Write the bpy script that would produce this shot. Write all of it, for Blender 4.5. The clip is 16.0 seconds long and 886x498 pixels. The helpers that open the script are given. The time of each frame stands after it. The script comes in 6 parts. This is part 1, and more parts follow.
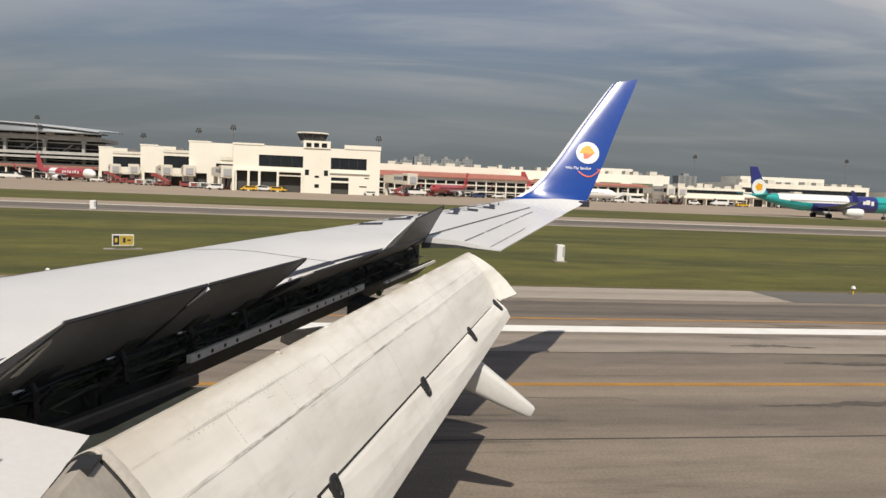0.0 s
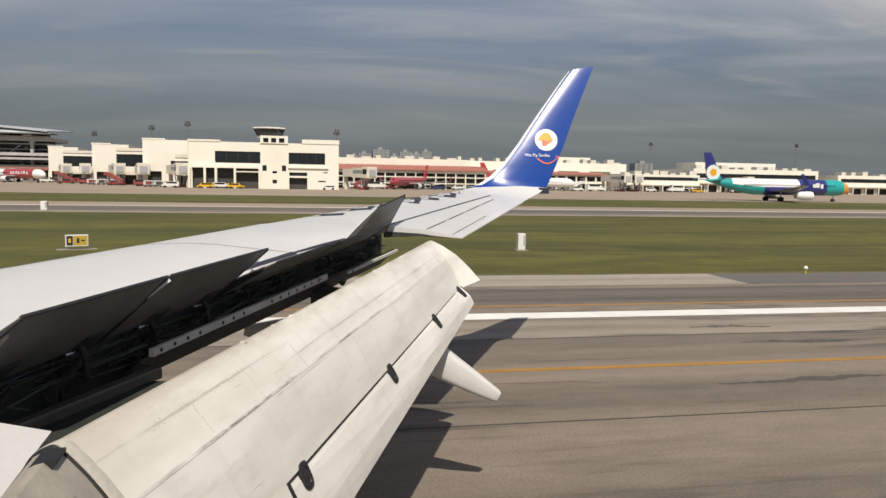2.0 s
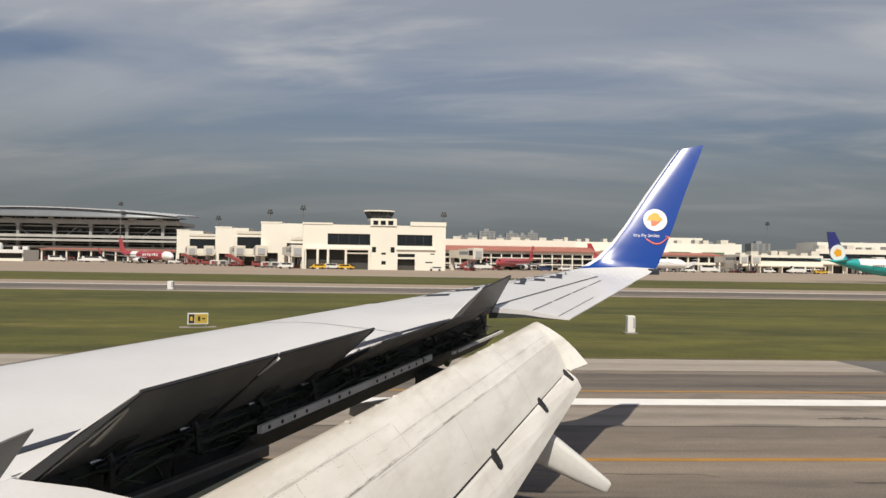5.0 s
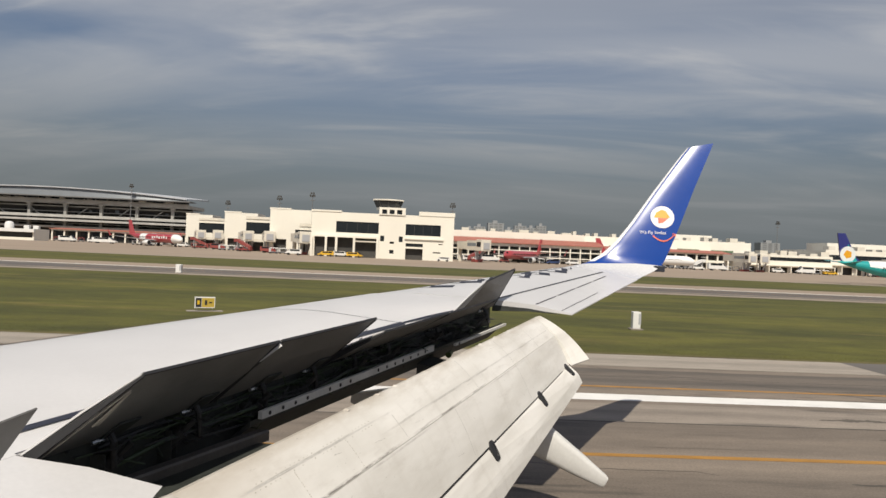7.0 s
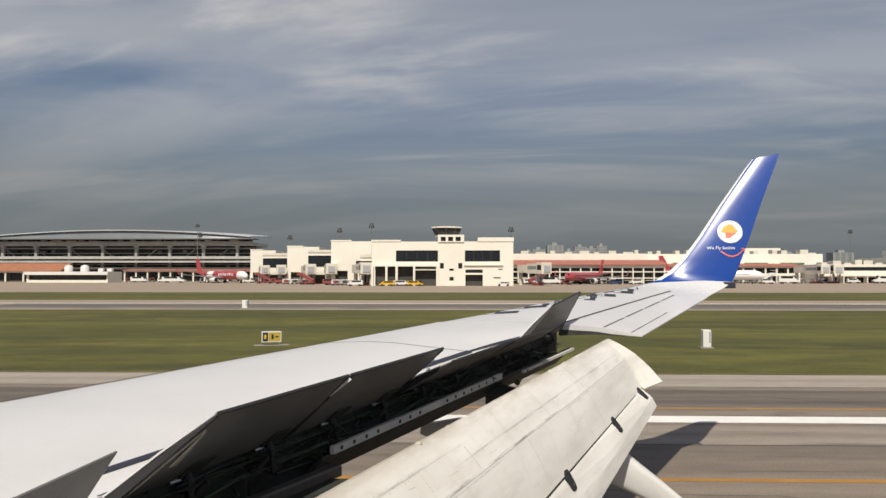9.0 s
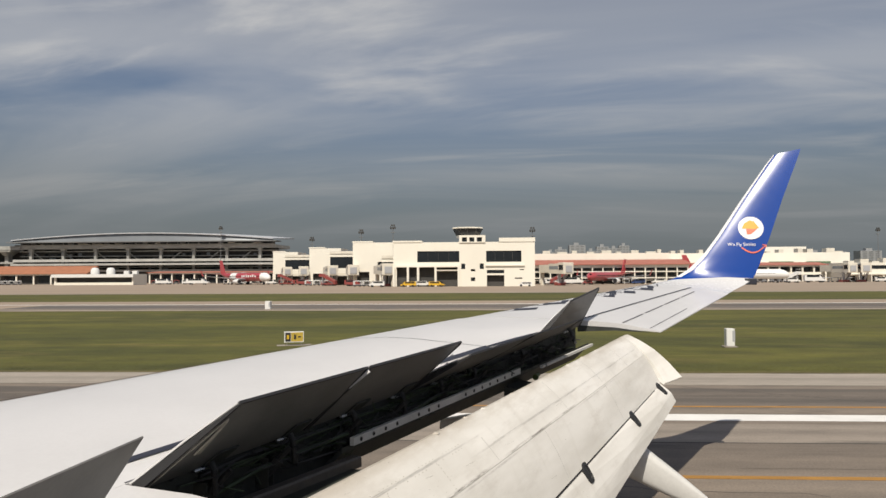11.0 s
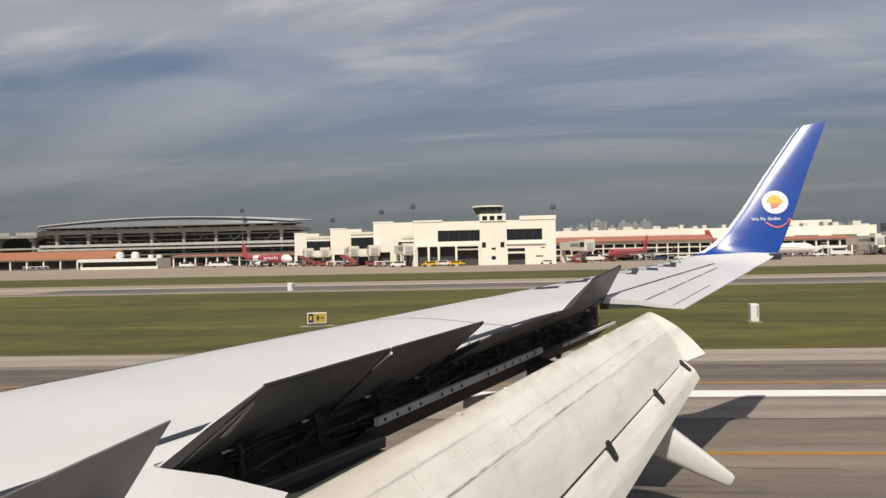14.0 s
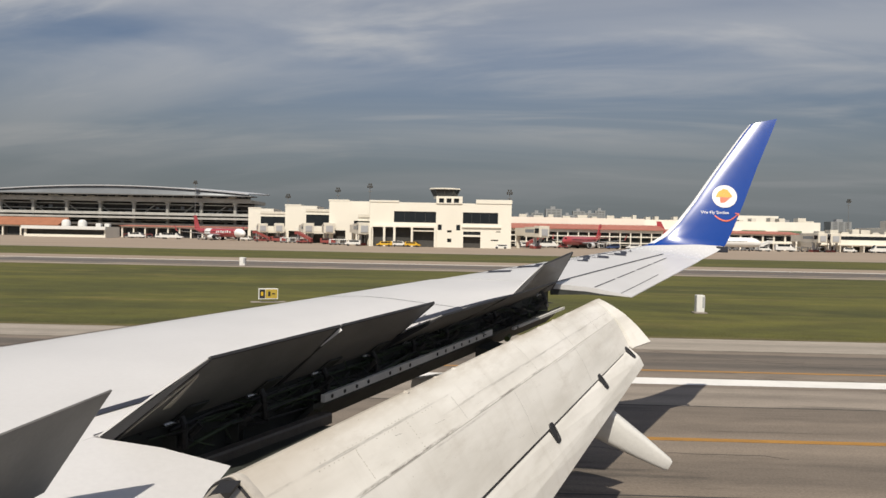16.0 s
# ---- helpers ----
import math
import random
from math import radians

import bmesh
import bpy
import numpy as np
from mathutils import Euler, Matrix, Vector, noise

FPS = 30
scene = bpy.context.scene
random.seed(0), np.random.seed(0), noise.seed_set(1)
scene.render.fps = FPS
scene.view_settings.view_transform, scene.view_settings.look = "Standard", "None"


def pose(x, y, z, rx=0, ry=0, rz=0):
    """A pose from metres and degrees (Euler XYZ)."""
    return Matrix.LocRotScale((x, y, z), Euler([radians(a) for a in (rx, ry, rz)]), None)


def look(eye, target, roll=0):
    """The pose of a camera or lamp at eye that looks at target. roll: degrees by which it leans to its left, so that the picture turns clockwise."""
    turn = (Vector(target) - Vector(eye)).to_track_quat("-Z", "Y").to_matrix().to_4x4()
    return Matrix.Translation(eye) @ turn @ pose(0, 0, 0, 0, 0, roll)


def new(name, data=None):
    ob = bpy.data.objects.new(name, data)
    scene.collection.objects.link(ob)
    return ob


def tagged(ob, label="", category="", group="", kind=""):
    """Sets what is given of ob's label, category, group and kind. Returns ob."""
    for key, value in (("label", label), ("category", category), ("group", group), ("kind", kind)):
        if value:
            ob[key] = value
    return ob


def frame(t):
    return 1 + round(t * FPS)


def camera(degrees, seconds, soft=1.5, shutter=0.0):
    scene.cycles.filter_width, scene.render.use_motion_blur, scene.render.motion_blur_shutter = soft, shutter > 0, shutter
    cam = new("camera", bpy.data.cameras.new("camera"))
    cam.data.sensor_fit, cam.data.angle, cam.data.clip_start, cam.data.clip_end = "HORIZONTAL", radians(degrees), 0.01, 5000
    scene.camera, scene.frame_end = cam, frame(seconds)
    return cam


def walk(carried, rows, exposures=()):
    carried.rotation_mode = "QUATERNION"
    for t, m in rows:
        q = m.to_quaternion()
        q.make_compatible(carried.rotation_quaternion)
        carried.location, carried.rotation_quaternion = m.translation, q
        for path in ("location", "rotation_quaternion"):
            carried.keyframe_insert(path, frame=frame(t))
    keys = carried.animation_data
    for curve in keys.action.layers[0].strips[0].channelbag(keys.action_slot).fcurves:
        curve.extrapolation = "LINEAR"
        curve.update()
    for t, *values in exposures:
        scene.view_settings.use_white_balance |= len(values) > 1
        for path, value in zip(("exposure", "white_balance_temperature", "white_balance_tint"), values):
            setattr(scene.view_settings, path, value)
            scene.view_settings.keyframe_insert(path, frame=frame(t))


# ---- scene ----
cam = camera(60.6, 16.0)
PATH = [
    (0, (0.002, 1.778, 3.872), (-0.013, 3.772, 3.707), 2.3),
    (0.5, (0.009, 1.749, 3.828), (-0.021, 3.745, 3.696), 2.9),
    (1, (0.005, 1.765, 3.818), (-0.054, 3.762, 3.725), 0.9),
    (1.5, (0.013, 1.756, 3.822), (-0.034, 3.753, 3.734), -0.2),
    (2, (-0.01, 1.759, 3.816), (0.077, 3.749, 3.634), 1.0),
    (2.5, (-0.003, 1.767, 3.819), (0.124, 3.752, 3.607), 1.6),
    (3, (0.028, 1.738, 3.827), (0.097, 3.724, 3.608), 1.5),
    (3.5, (0.021, 1.756, 3.815), (-0.05, 3.754, 3.759), 1.4),
    (4, (0.033, 1.763, 3.848), (-0.156, 3.754, 3.859), 0.2),
    (4.2, (-0.003, 1.793, 3.803), (-0.218, 3.782, 3.843), -0.2),
    (6.5, (0.022, 1.764, 3.836), (-0.113, 3.76, 3.83), 3.7),
    (7, (0.04, 1.752, 3.828), (-0.175, 3.74, 3.829), 2.5),
    (7.5, (0.021, 1.779, 3.843), (-0.274, 3.757, 3.872), 1.3),
    (8, (0.005, 1.767, 3.843), (-0.312, 3.741, 3.885), 0.8),
    (8.5, (-0.014, 1.799, 3.849), (-0.355, 3.769, 3.897), 0.4),
    (9, (-0.006, 1.807, 3.842), (-0.377, 3.771, 3.908), 0.0),
    (11.3, (0.048, 1.726, 3.788), (-0.379, 3.679, 3.856), -0.3),
    (11.5, (0.037, 1.743, 3.797), (-0.387, 3.696, 3.865), -0.3),
    (12, (0.035, 1.742, 3.8), (-0.394, 3.694, 3.869), 0.0),
    (12.5, (0.03, 1.747, 3.805), (-0.398, 3.699, 3.874), 0.0),
    (13, (0.04, 1.744, 3.809), (-0.404, 3.693, 3.878), 0.0),
    (13.5, (0.057, 1.743, 3.808), (-0.411, 3.686, 3.87), -1.0),
    (14, (0.044, 1.74, 3.802), (-0.436, 3.682, 3.816), -1.2),
    (14.5, (0.043, 1.749, 3.802), (-0.41, 3.696, 3.764), -0.4),
    (15, (0.041, 1.75, 3.8), (-0.398, 3.701, 3.748), -0.2),
    (15.5, (0.056, 1.731, 3.805), (-0.353, 3.688, 3.752), 0.0),
    (16, (0.063, 1.732, 3.791), (-0.302, 3.698, 3.756), 1.1),
]
walk(cam, [(t, look(eye, target, roll)) for t, eye, target, roll in PATH], exposures=[(0, 0.10, 6680, 10), (16, 0.10, 6680, 10)])

# ---- world and sun ----
SUN_DIR = Vector((-0.46, 4.69, -6.2)).normalized()      # the way the sunlight travels
world = bpy.data.worlds.new("sky")
scene.world = world
world.use_nodes = True


def build_sky():
    nt = world.node_tree
    nt.nodes.clear()
    N = lambda kind: nt.nodes.new(kind)
    L = nt.links.new
    out, bg = N("ShaderNodeOutputWorld"), N("ShaderNodeBackground")
    sky = N("ShaderNodeTexSky")
    sky.sky_type = "NISHITA"
    sky.sun_disc = False
    sky.sun_elevation = math.asin(-SUN_DIR.z)
    sky.sun_rotation = math.atan2(-SUN_DIR.x, -SUN_DIR.y)
    sky.air_density, sky.dust_density, sky.ozone_density = 1.0, 2.0, 1.5
    tc, sep = N("ShaderNodeTexCoord"), N("ShaderNodeSeparateXYZ")
    L(tc.outputs["Generated"], sep.inputs[0])
    # clouds lie on a high flat layer: direction / (height + small)
    hz = N("ShaderNodeMath"); hz.operation = "MAXIMUM"; hz.inputs[1].default_value = 0.0
    L(sep.outputs["Z"], hz.inputs[0])
    ad = N("ShaderNodeMath"); ad.operation = "ADD"; ad.inputs[1].default_value = 0.16
    L(hz.outputs[0], ad.inputs[0])
    dv = N("ShaderNodeVectorMath"); dv.operation = "DIVIDE"
    cb = N("ShaderNodeCombineXYZ")
    for i in range(3):
        L(ad.outputs[0], cb.inputs[i])
    L(tc.outputs["Generated"], dv.inputs[0]); L(cb.outputs[0], dv.inputs[1])

    def streaks(scale, loc, detail, rough, dist, lo, hi, turn):
        mp = N("ShaderNodeMapping")
        mp.inputs["Location"].default_value = loc
        mp.inputs["Rotation"].default_value = (0, 0, radians(turn))
        mp.inputs["Scale"].default_value = scale
        L(dv.outputs[0], mp.inputs[0])
        nz = N("ShaderNodeTexNoise")
        nz.inputs["Scale"].default_value = 1.0
        nz.inputs["Detail"].default_value = detail
        nz.inputs["Roughness"].default_value = rough
        nz.inputs["Distortion"].default_value = dist
        L(mp.outputs[0], nz.inputs["Vector"])
        mr = N("ShaderNodeMapRange")
        mr.interpolation_type = "SMOOTHSTEP"
        mr.inputs["From Min"].default_value, mr.inputs["From Max"].default_value = lo, hi
        L(nz.outputs["Fac"], mr.inputs["Value"])
        return mr.outputs[0]

    big = streaks((0.34, 0.86, 1), (3.1, 1.7, 0), 6, 0.50, 0.9, 0.37, 0.68, 22)
    fine = streaks((0.6, 1.7, 1), (7.3, 4.2, 0), 7, 0.55, 1.2, 0.45, 0.74, -20)
    mul = N("ShaderNodeMath"); mul.operation = "MULTIPLY"; mul.inputs[1].default_value = 0.55
    L(fine, mul.inputs[0])
    mx = N("ShaderNodeMath"); mx.operation = "MULTIPLY_ADD"; mx.use_clamp = True
    L(big, mx.inputs[0]); mx.inputs[1].default_value = 0.60; L(mul.outputs[0], mx.inputs[2])
    tint = N("ShaderNodeMix"); tint.data_type = "RGBA"; tint.blend_type = "MULTIPLY"; tint.inputs["Factor"].default_value = 1.0
    L(sky.outputs[0], tint.inputs[6]); tint.inputs[7].default_value = (0.58, 0.58, 0.62, 1)
    cloud = N("ShaderNodeMix"); cloud.data_type = "RGBA"
    L(mx.outputs[0], cloud.inputs["Factor"]); L(tint.outputs[2], cloud.inputs[6])
    cloud.inputs[7].default_value = (4.75, 4.85, 5.02, 1)
    # grey haze towards the horizon
    hr = N("ShaderNodeMapRange"); hr.interpolation_type = "SMOOTHSTEP"
    hr.inputs["From Min"].default_value, hr.inputs["From Max"].default_value = 0.0, 0.27
    hr.inputs["To Min"].default_value, hr.inputs["To Max"].default_value = 0.95, 0.0
    L(hz.outputs[0], hr.inputs["Value"])
    haze = N("ShaderNodeMix"); haze.data_type = "RGBA"
    L(hr.outputs[0], haze.inputs["Factor"]); L(cloud.outputs[2], haze.inputs[6])
    haze.inputs[7].default_value = (1.44, 1.64, 1.76, 1)
    L(haze.outputs[2], bg.inputs["Color"])
    bg.inputs["Strength"].default_value = 0.10
    L(bg.outputs[0], out.inputs[0])


build_sky()
sun_data = bpy.data.lights.new("sun", "SUN")
sun_data.energy, sun_data.angle, sun_data.color = 4.2, radians(0.6), (1.0, 0.93, 0.82)
sun = new("sun", sun_data)
sun.matrix_world = Matrix.Translation((0, -30, 60)) @ SUN_DIR.to_track_quat("-Z", "Y").to_matrix().to_4x4()


# ---- materials ----
def mat(name, base, rough=0.5, metal=0.0, vary=0.15, scale=3.0, fine=40.0, bump=0.0, stretch=(1, 1, 1), tint=None, coat=0.0, spots=0.0, amount=0.35, rand=0.0):
    """A surface with two scales of tone (large stains, fine grain), relief and gloss that follows the grain."""
    spread = 0.02 if coat else 0.09
    m = bpy.data.materials.new(name)
    m.use_nodes = True
    nt = m.node_tree
    N, L = (lambda k: nt.nodes.new(k)), nt.links.new
    bs = nt.nodes["Principled BSDF"]
    tc, mp = N("ShaderNodeTexCoord"), N("ShaderNodeMapping")
    mp.inputs["Scale"].default_value = stretch
    L(tc.outputs["Object"], mp.inputs[0])
    a, b = N("ShaderNodeTexNoise"), N("ShaderNodeTexNoise")
    a.inputs["Scale"].default_value, a.inputs["Detail"].default_value, a.inputs["Roughness"].default_value = scale, 6, 0.6
    b.inputs["Scale"].default_value, b.inputs["Detail"].default_value = fine, 4
    L(mp.outputs[0], a.inputs["Vector"]); L(mp.outputs[0], b.inputs["Vector"])
    other = tint if tint else tuple(c * (1 - vary * 2.2) for c in base)
    ra = N("ShaderNodeMapRange"); ra.inputs["From Min"].default_value, ra.inputs["From Max"].default_value = 0.35, 0.7
    L(a.outputs["Fac"], ra.inputs["Value"])
    m1 = N("ShaderNodeMix"); m1.data_type = "RGBA"
    L(ra.outputs[0], m1.inputs["Factor"])
    m1.inputs[6].default_value, m1.inputs[7].default_value = (*base, 1), (*other, 1)
    rb = N("ShaderNodeMapRange")
    rb.inputs["From Min"].default_value, rb.inputs["From Max"].default_value = 0.3, 0.7
    rb.inputs["To Min"].default_value, rb.inputs["To Max"].default_value = 1 - vary * amount * 2, 1 + vary * amount * 2
    L(b.outputs["Fac"], rb.inputs["Value"])
    m2 = N("ShaderNodeMix"); m2.data_type = "RGBA"; m2.blend_type = "MULTIPLY"; m2.inputs["Factor"].default_value = 1
    cc = N("ShaderNodeCombineColor")
    for i in range(3):
        L(rb.outputs[0], cc.inputs[i])
    L(m1.outputs[2], m2.inputs[6]); L(cc.outputs[0], m2.inputs[7])
    last = m2.outputs[2]
    if rand:
        oi, rr = N("ShaderNodeObjectInfo"), N("ShaderNodeMapRange")
        rr.inputs["To Min"].default_value, rr.inputs["To Max"].default_value = 1 - rand, 1 + rand
        L(oi.outputs["Random"], rr.inputs["Value"])
        c3 = N("ShaderNodeCombineColor")
        for i in range(3):
            L(rr.outputs[0], c3.inputs[i])
        m3 = N("ShaderNodeMix"); m3.data_type = "RGBA"; m3.blend_type = "MULTIPLY"; m3.inputs["Factor"].default_value = 1
        L(last, m3.inputs[6]); L(c3.outputs[0], m3.inputs[7])
        last = m3.outputs[2]
    if spots:
        v = N("ShaderNodeTexNoise"); v.inputs["Scale"].default_value = scale * 0.45; v.inputs["Detail"].default_value = 9; v.inputs["Roughness"].default_value = 0.7
        L(mp.outputs[0], v.inputs["Vector"])
        vr = N("ShaderNodeMapRange"); vr.inputs["From Min"].default_value, vr.inputs["From Max"].default_value = 0.53, 0.68
        vr.inputs["To Max"].default_value = spots
        L(v.outputs["Fac"], vr.inputs["Value"])
        m4 = N("ShaderNodeMix"); m4.data_type = "RGBA"
        L(vr.outputs[0], m4.inputs["Factor"]); L(last, m4.inputs[6]); m4.inputs[7].default_value = (*[c * 0.3 for c in base], 1)
        last = m4.outputs[2]
    L(last, bs.inputs["Base Color"])
    rg = N("ShaderNodeMapRange"); rg.inputs["To Min"].default_value, rg.inputs["To Max"].default_value = max(0.03, rough - spread), min(1, rough + spread)
    L(b.outputs["Fac"], rg.inputs["Value"]); L(rg.outputs[0], bs.inputs["Roughness"])
    bs.inputs["Metallic"].default_value = metal
    bs.inputs["Coat Weight"].default_value = coat
    if bump:
        bp = N("ShaderNodeBump"); bp.inputs["Strength"].default_value = bump; bp.inputs["Distance"].default_value = 0.02
        L(b.outputs["Fac"], bp.inputs["Height"]); L(bp.outputs[0], bs.inputs["Normal"])
    return m


WING_PAINT = mat("wing_paint", (0.598, 0.596, 0.600), 0.33, 0, 0.04, 0.7, 30, 0.02, (1, 1, 1))
def flap_mat(name):
    """Weathered flap paint laid out along the span (u) and from the front edge to the rear one (v): stains, streaks, soot and rubbed creases."""
    m = bpy.data.materials.new(name)
    m.use_nodes = True
    nt = m.node_tree
    N, L = (lambda k: nt.nodes.new(k)), nt.links.new
    bs = nt.nodes["Principled BSDF"]
    uv, sep = N("ShaderNodeUVMap"), N("ShaderNodeSeparateXYZ")
    uv.uv_map = "span"
    L(uv.outputs[0], sep.inputs[0])

    def grain(freq, detail, rough, lo, hi, loc=0.0):
        mp, nz, mr = N("ShaderNodeMapping"), N("ShaderNodeTexNoise"), N("ShaderNodeMapRange")
        mp.inputs["Scale"].default_value = (freq[0], freq[1], 1)
        mp.inputs["Location"].default_value = (loc, loc * 0.7, loc)
        L(uv.outputs[0], mp.inputs[0])
        nz.inputs["Scale"].default_value, nz.inputs["Detail"].default_value, nz.inputs["Roughness"].default_value = 1.0, detail, rough
        L(mp.outputs[0], nz.inputs["Vector"])
        mr.interpolation_type = "SMOOTHSTEP"
        mr.inputs["From Min"].default_value, mr.inputs["From Max"].default_value = lo, hi
        L(nz.outputs["Fac"], mr.inputs["Value"])
        return mr.outputs[0]

    def op(kind, a, b):
        n = N("ShaderNodeMath")
        n.operation = kind
        for i, q in enumerate((a, b)):
            if isinstance(q, (int, float)):
                n.inputs[i].default_value = q
            else:
                L(q, n.inputs[i])
        return n.outputs[0]

    def ramp(x, a, b):
        mr = N("ShaderNodeMapRange")
        mr.interpolation_type = "SMOOTHSTEP"
        mr.inputs["From Min"].default_value, mr.inputs["From Max"].default_value = a, b
        L(x, mr.inputs["Value"])
        return mr.outputs[0]

    def over(under, fac, colour):
        mx = N("ShaderNodeMix")
        mx.data_type = "RGBA"
        L(fac, mx.inputs["Factor"])
        if isinstance(under, tuple):
            mx.inputs[6].default_value = (*under, 1)
        else:
            L(under, mx.inputs[6])
        mx.inputs[7].default_value = (*colour, 1)
        return mx.outputs[2]

    span, chord = sep.outputs["X"], sep.outputs["Y"]
    c = over((0.76, 0.745, 0.705), grain((0.8, 2.6), 5, 0.55, 0.36, 0.68), (0.655, 0.637, 0.592))
    c = over(c, op("MULTIPLY", grain((7.0, 1.1), 5, 0.6, 0.50, 0.75, 3.1), 0.35), (0.56, 0.535, 0.485))        # streaks along the airflow
    c = over(c, op("MULTIPLY", grain((1.6, 5.0), 7, 0.68, 0.50, 0.72, 6.4), 0.42), (0.50, 0.47, 0.42))        # cloudy stains
    front = op("MULTIPLY", ramp(chord, 0.15, -0.02), grain((2.0, 6.0), 6, 0.65, 0.28, 0.62, 1.7))
    c = over(c, op("MULTIPLY", front, 0.75), (0.42, 0.37, 0.30))                                              # brown soot on the front edge
    inner = op("MULTIPLY", ramp(span, 6.3, 5.2), ramp(chord, 0.5, 0.05))
    c = over(c, op("MULTIPLY", inner, 0.55), (0.46, 0.41, 0.345))
    for at_, wide, first, last, loc, strong in ((0.440, 0.020, 5.4, 8.6, 2.2, 0.95), (0.475, 0.014, 6.8, 10.4, 7.2, 0.4), (0.175, 0.014, 5.5, 7.1, 5.1, 0.8), (0.30, 0.014, 7.3, 10.6, 9.4, 0.55)):
        band = ramp(op("ABSOLUTE", op("SUBTRACT", chord, at_), 0.0), wide, 0.0)
        ends = op("MULTIPLY", ramp(span, first - 0.5, first), ramp(span, last + 0.5, last))
        patch = op("MULTIPLY", grain((1.3, 1.0), 3, 0.5, 0.36, 0.56, loc), grain((6.0, 40.0), 9, 0.75, 0.34, 0.62, loc))
        c = over(c, op("MULTIPLY", op("MULTIPLY", band, ends), op("MULTIPLY", patch, strong)), (0.13, 0.115, 0.095))
    specks = op("MULTIPLY", grain((30, 75), 3, 0.5, 0.70, 0.76, 4.4), grain((0.9, 2.0), 3, 0.5, 0.45, 0.6, 8.8))
    c = over(c, op("MULTIPLY", specks, 0.6), (0.24, 0.22, 0.19))
    L(c, bs.inputs["Base Color"])
    rg = N("ShaderNodeMapRange")
    rg.inputs["To Min"].default_value, rg.inputs["To Max"].default_value = 0.32, 0.55
    L(grain((3.0, 8.0), 5, 0.6, 0.2, 0.8, 2.9), rg.inputs["Value"])
    L(rg.outputs[0], bs.inputs["Roughness"])
    bp = N("ShaderNodeBump")
    bp.inputs["Strength"].default_value, bp.inputs["Distance"].default_value = 0.16, 0.02
    L(grain((1.1, 3.6), 3, 0.5, 0.2, 0.8, 5.5), bp.inputs["Height"])
    L(bp.outputs[0], bs.inputs["Normal"])
    return m


FLAP_PAINT = flap_mat("flap_paint")
BAND_PAINT = mat("worn_flap_band", (0.60, 0.56, 0.50), 0.2, 0.1, 0.10, 6, 40, 0.02, spots=0.2)
RIVET_DARK = mat("soiled_rivet", (0.47, 0.44, 0.39), 0.5, 0, 0.1, 4, 40)
FAIR_PAINT = mat("fairing_paint", (0.66, 0.66, 0.64), 0.4, 0, 0.05, 2, 30, 0.02)
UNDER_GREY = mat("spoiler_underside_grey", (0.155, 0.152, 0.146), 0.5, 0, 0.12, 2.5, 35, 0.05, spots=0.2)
# dark primer tone that also carries the bay's shade
DARK_BAY = mat("bay_primer_and_shade", (0.045, 0.05, 0.045), 0.6, 0.1, 0.2, 4, 40, 0.1)
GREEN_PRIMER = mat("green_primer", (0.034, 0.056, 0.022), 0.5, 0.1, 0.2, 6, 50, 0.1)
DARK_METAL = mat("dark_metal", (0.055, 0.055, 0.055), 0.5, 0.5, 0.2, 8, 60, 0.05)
STEEL = mat("bare_steel", (0.55, 0.55, 0.53), 0.28, 0.9, 0.08, 6, 60, 0.03)
RAIL_WHITE = mat("beam_grey", (0.62, 0.62, 0.60), 0.45, 0, 0.08, 4, 50, 0.05)
BLACK = mat("black_rubber", (0.02, 0.02, 0.022), 0.6, 0, 0.1, 8, 60, 0.05)
SEAM = mat("seam_sealant", (0.09, 0.09, 0.10), 0.55, 0, 0.1, 5, 50)
SEAM_PALE = mat("pale_seam", (0.50, 0.485, 0.45), 0.5, 0, 0.1, 4, 40)
TAN_SKIN = mat("soiled_tan_skin", (0.40, 0.365, 0.315), 0.5, 0, 0.12, 2.5, 30, 0.04, spots=0.25)
TAN_DARK = mat("soiled_tan_patch", (0.30, 0.275, 0.24), 0.5, 0, 0.12, 3, 30, 0.04)
LEDGE = mat("ledge_primer", (0.13, 0.12, 0.108), 0.5, 0.1, 0.15, 4, 40, 0.05, spots=0.3)
ACT_GREEN = mat("bright_green_primer", (0.075, 0.105, 0.030), 0.45, 0.1, 0.15, 8, 50, 0.05)
# brown that paints the shade under the wing's leading edge
EDGE_SHADE = mat("edge_shade_brown", (0.14, 0.10, 0.08), 0.6, 0, 0.2, 4, 40)
SIGN_YELLOW = mat("sign_yellow", (0.50, 0.36, 0.06), 0.5, 0, 0.08, 4, 40)
RIVET = mat("painted_rivet", (0.59, 0.58, 0.545), 0.5, 0, 0.1, 4, 40)
SCUFF = mat("scuffed_primer", (0.40, 0.385, 0.35), 0.6, 0, 0.2, 9, 60)
NAVY_MARK = mat("navy_marking", (0.028, 0.032, 0.048), 0.6, 0, 0.12, 4, 40)
BLUE = mat("winglet_blue", (0.004, 0.050, 0.29), 0.21, 0, 0.03, 1.5, 6, 0.0, coat=0.2)
ROOT_PAINT = mat("root_paint", (0.585, 0.592, 0.608), 0.27, 0, 0.04, 0.7, 30, 0.01, coat=0.15)
WHITE_GLOSS = mat("white_gloss", (0.80, 0.80, 0.80), 0.25, 0, 0.02, 2, 30, coat=0.4)
ORANGE = mat("orange_decal", (0.80, 0.36, 0.02), 0.35, 0, 0.03, 4, 40)
RED_DECAL = mat("red_decal", (0.72, 0.13, 0.05), 0.35, 0, 0.03, 4, 40)
YELLOW = mat("yellow_paint", (0.75, 0.48, 0.03), 0.45, 0, 0.1, 4, 50)

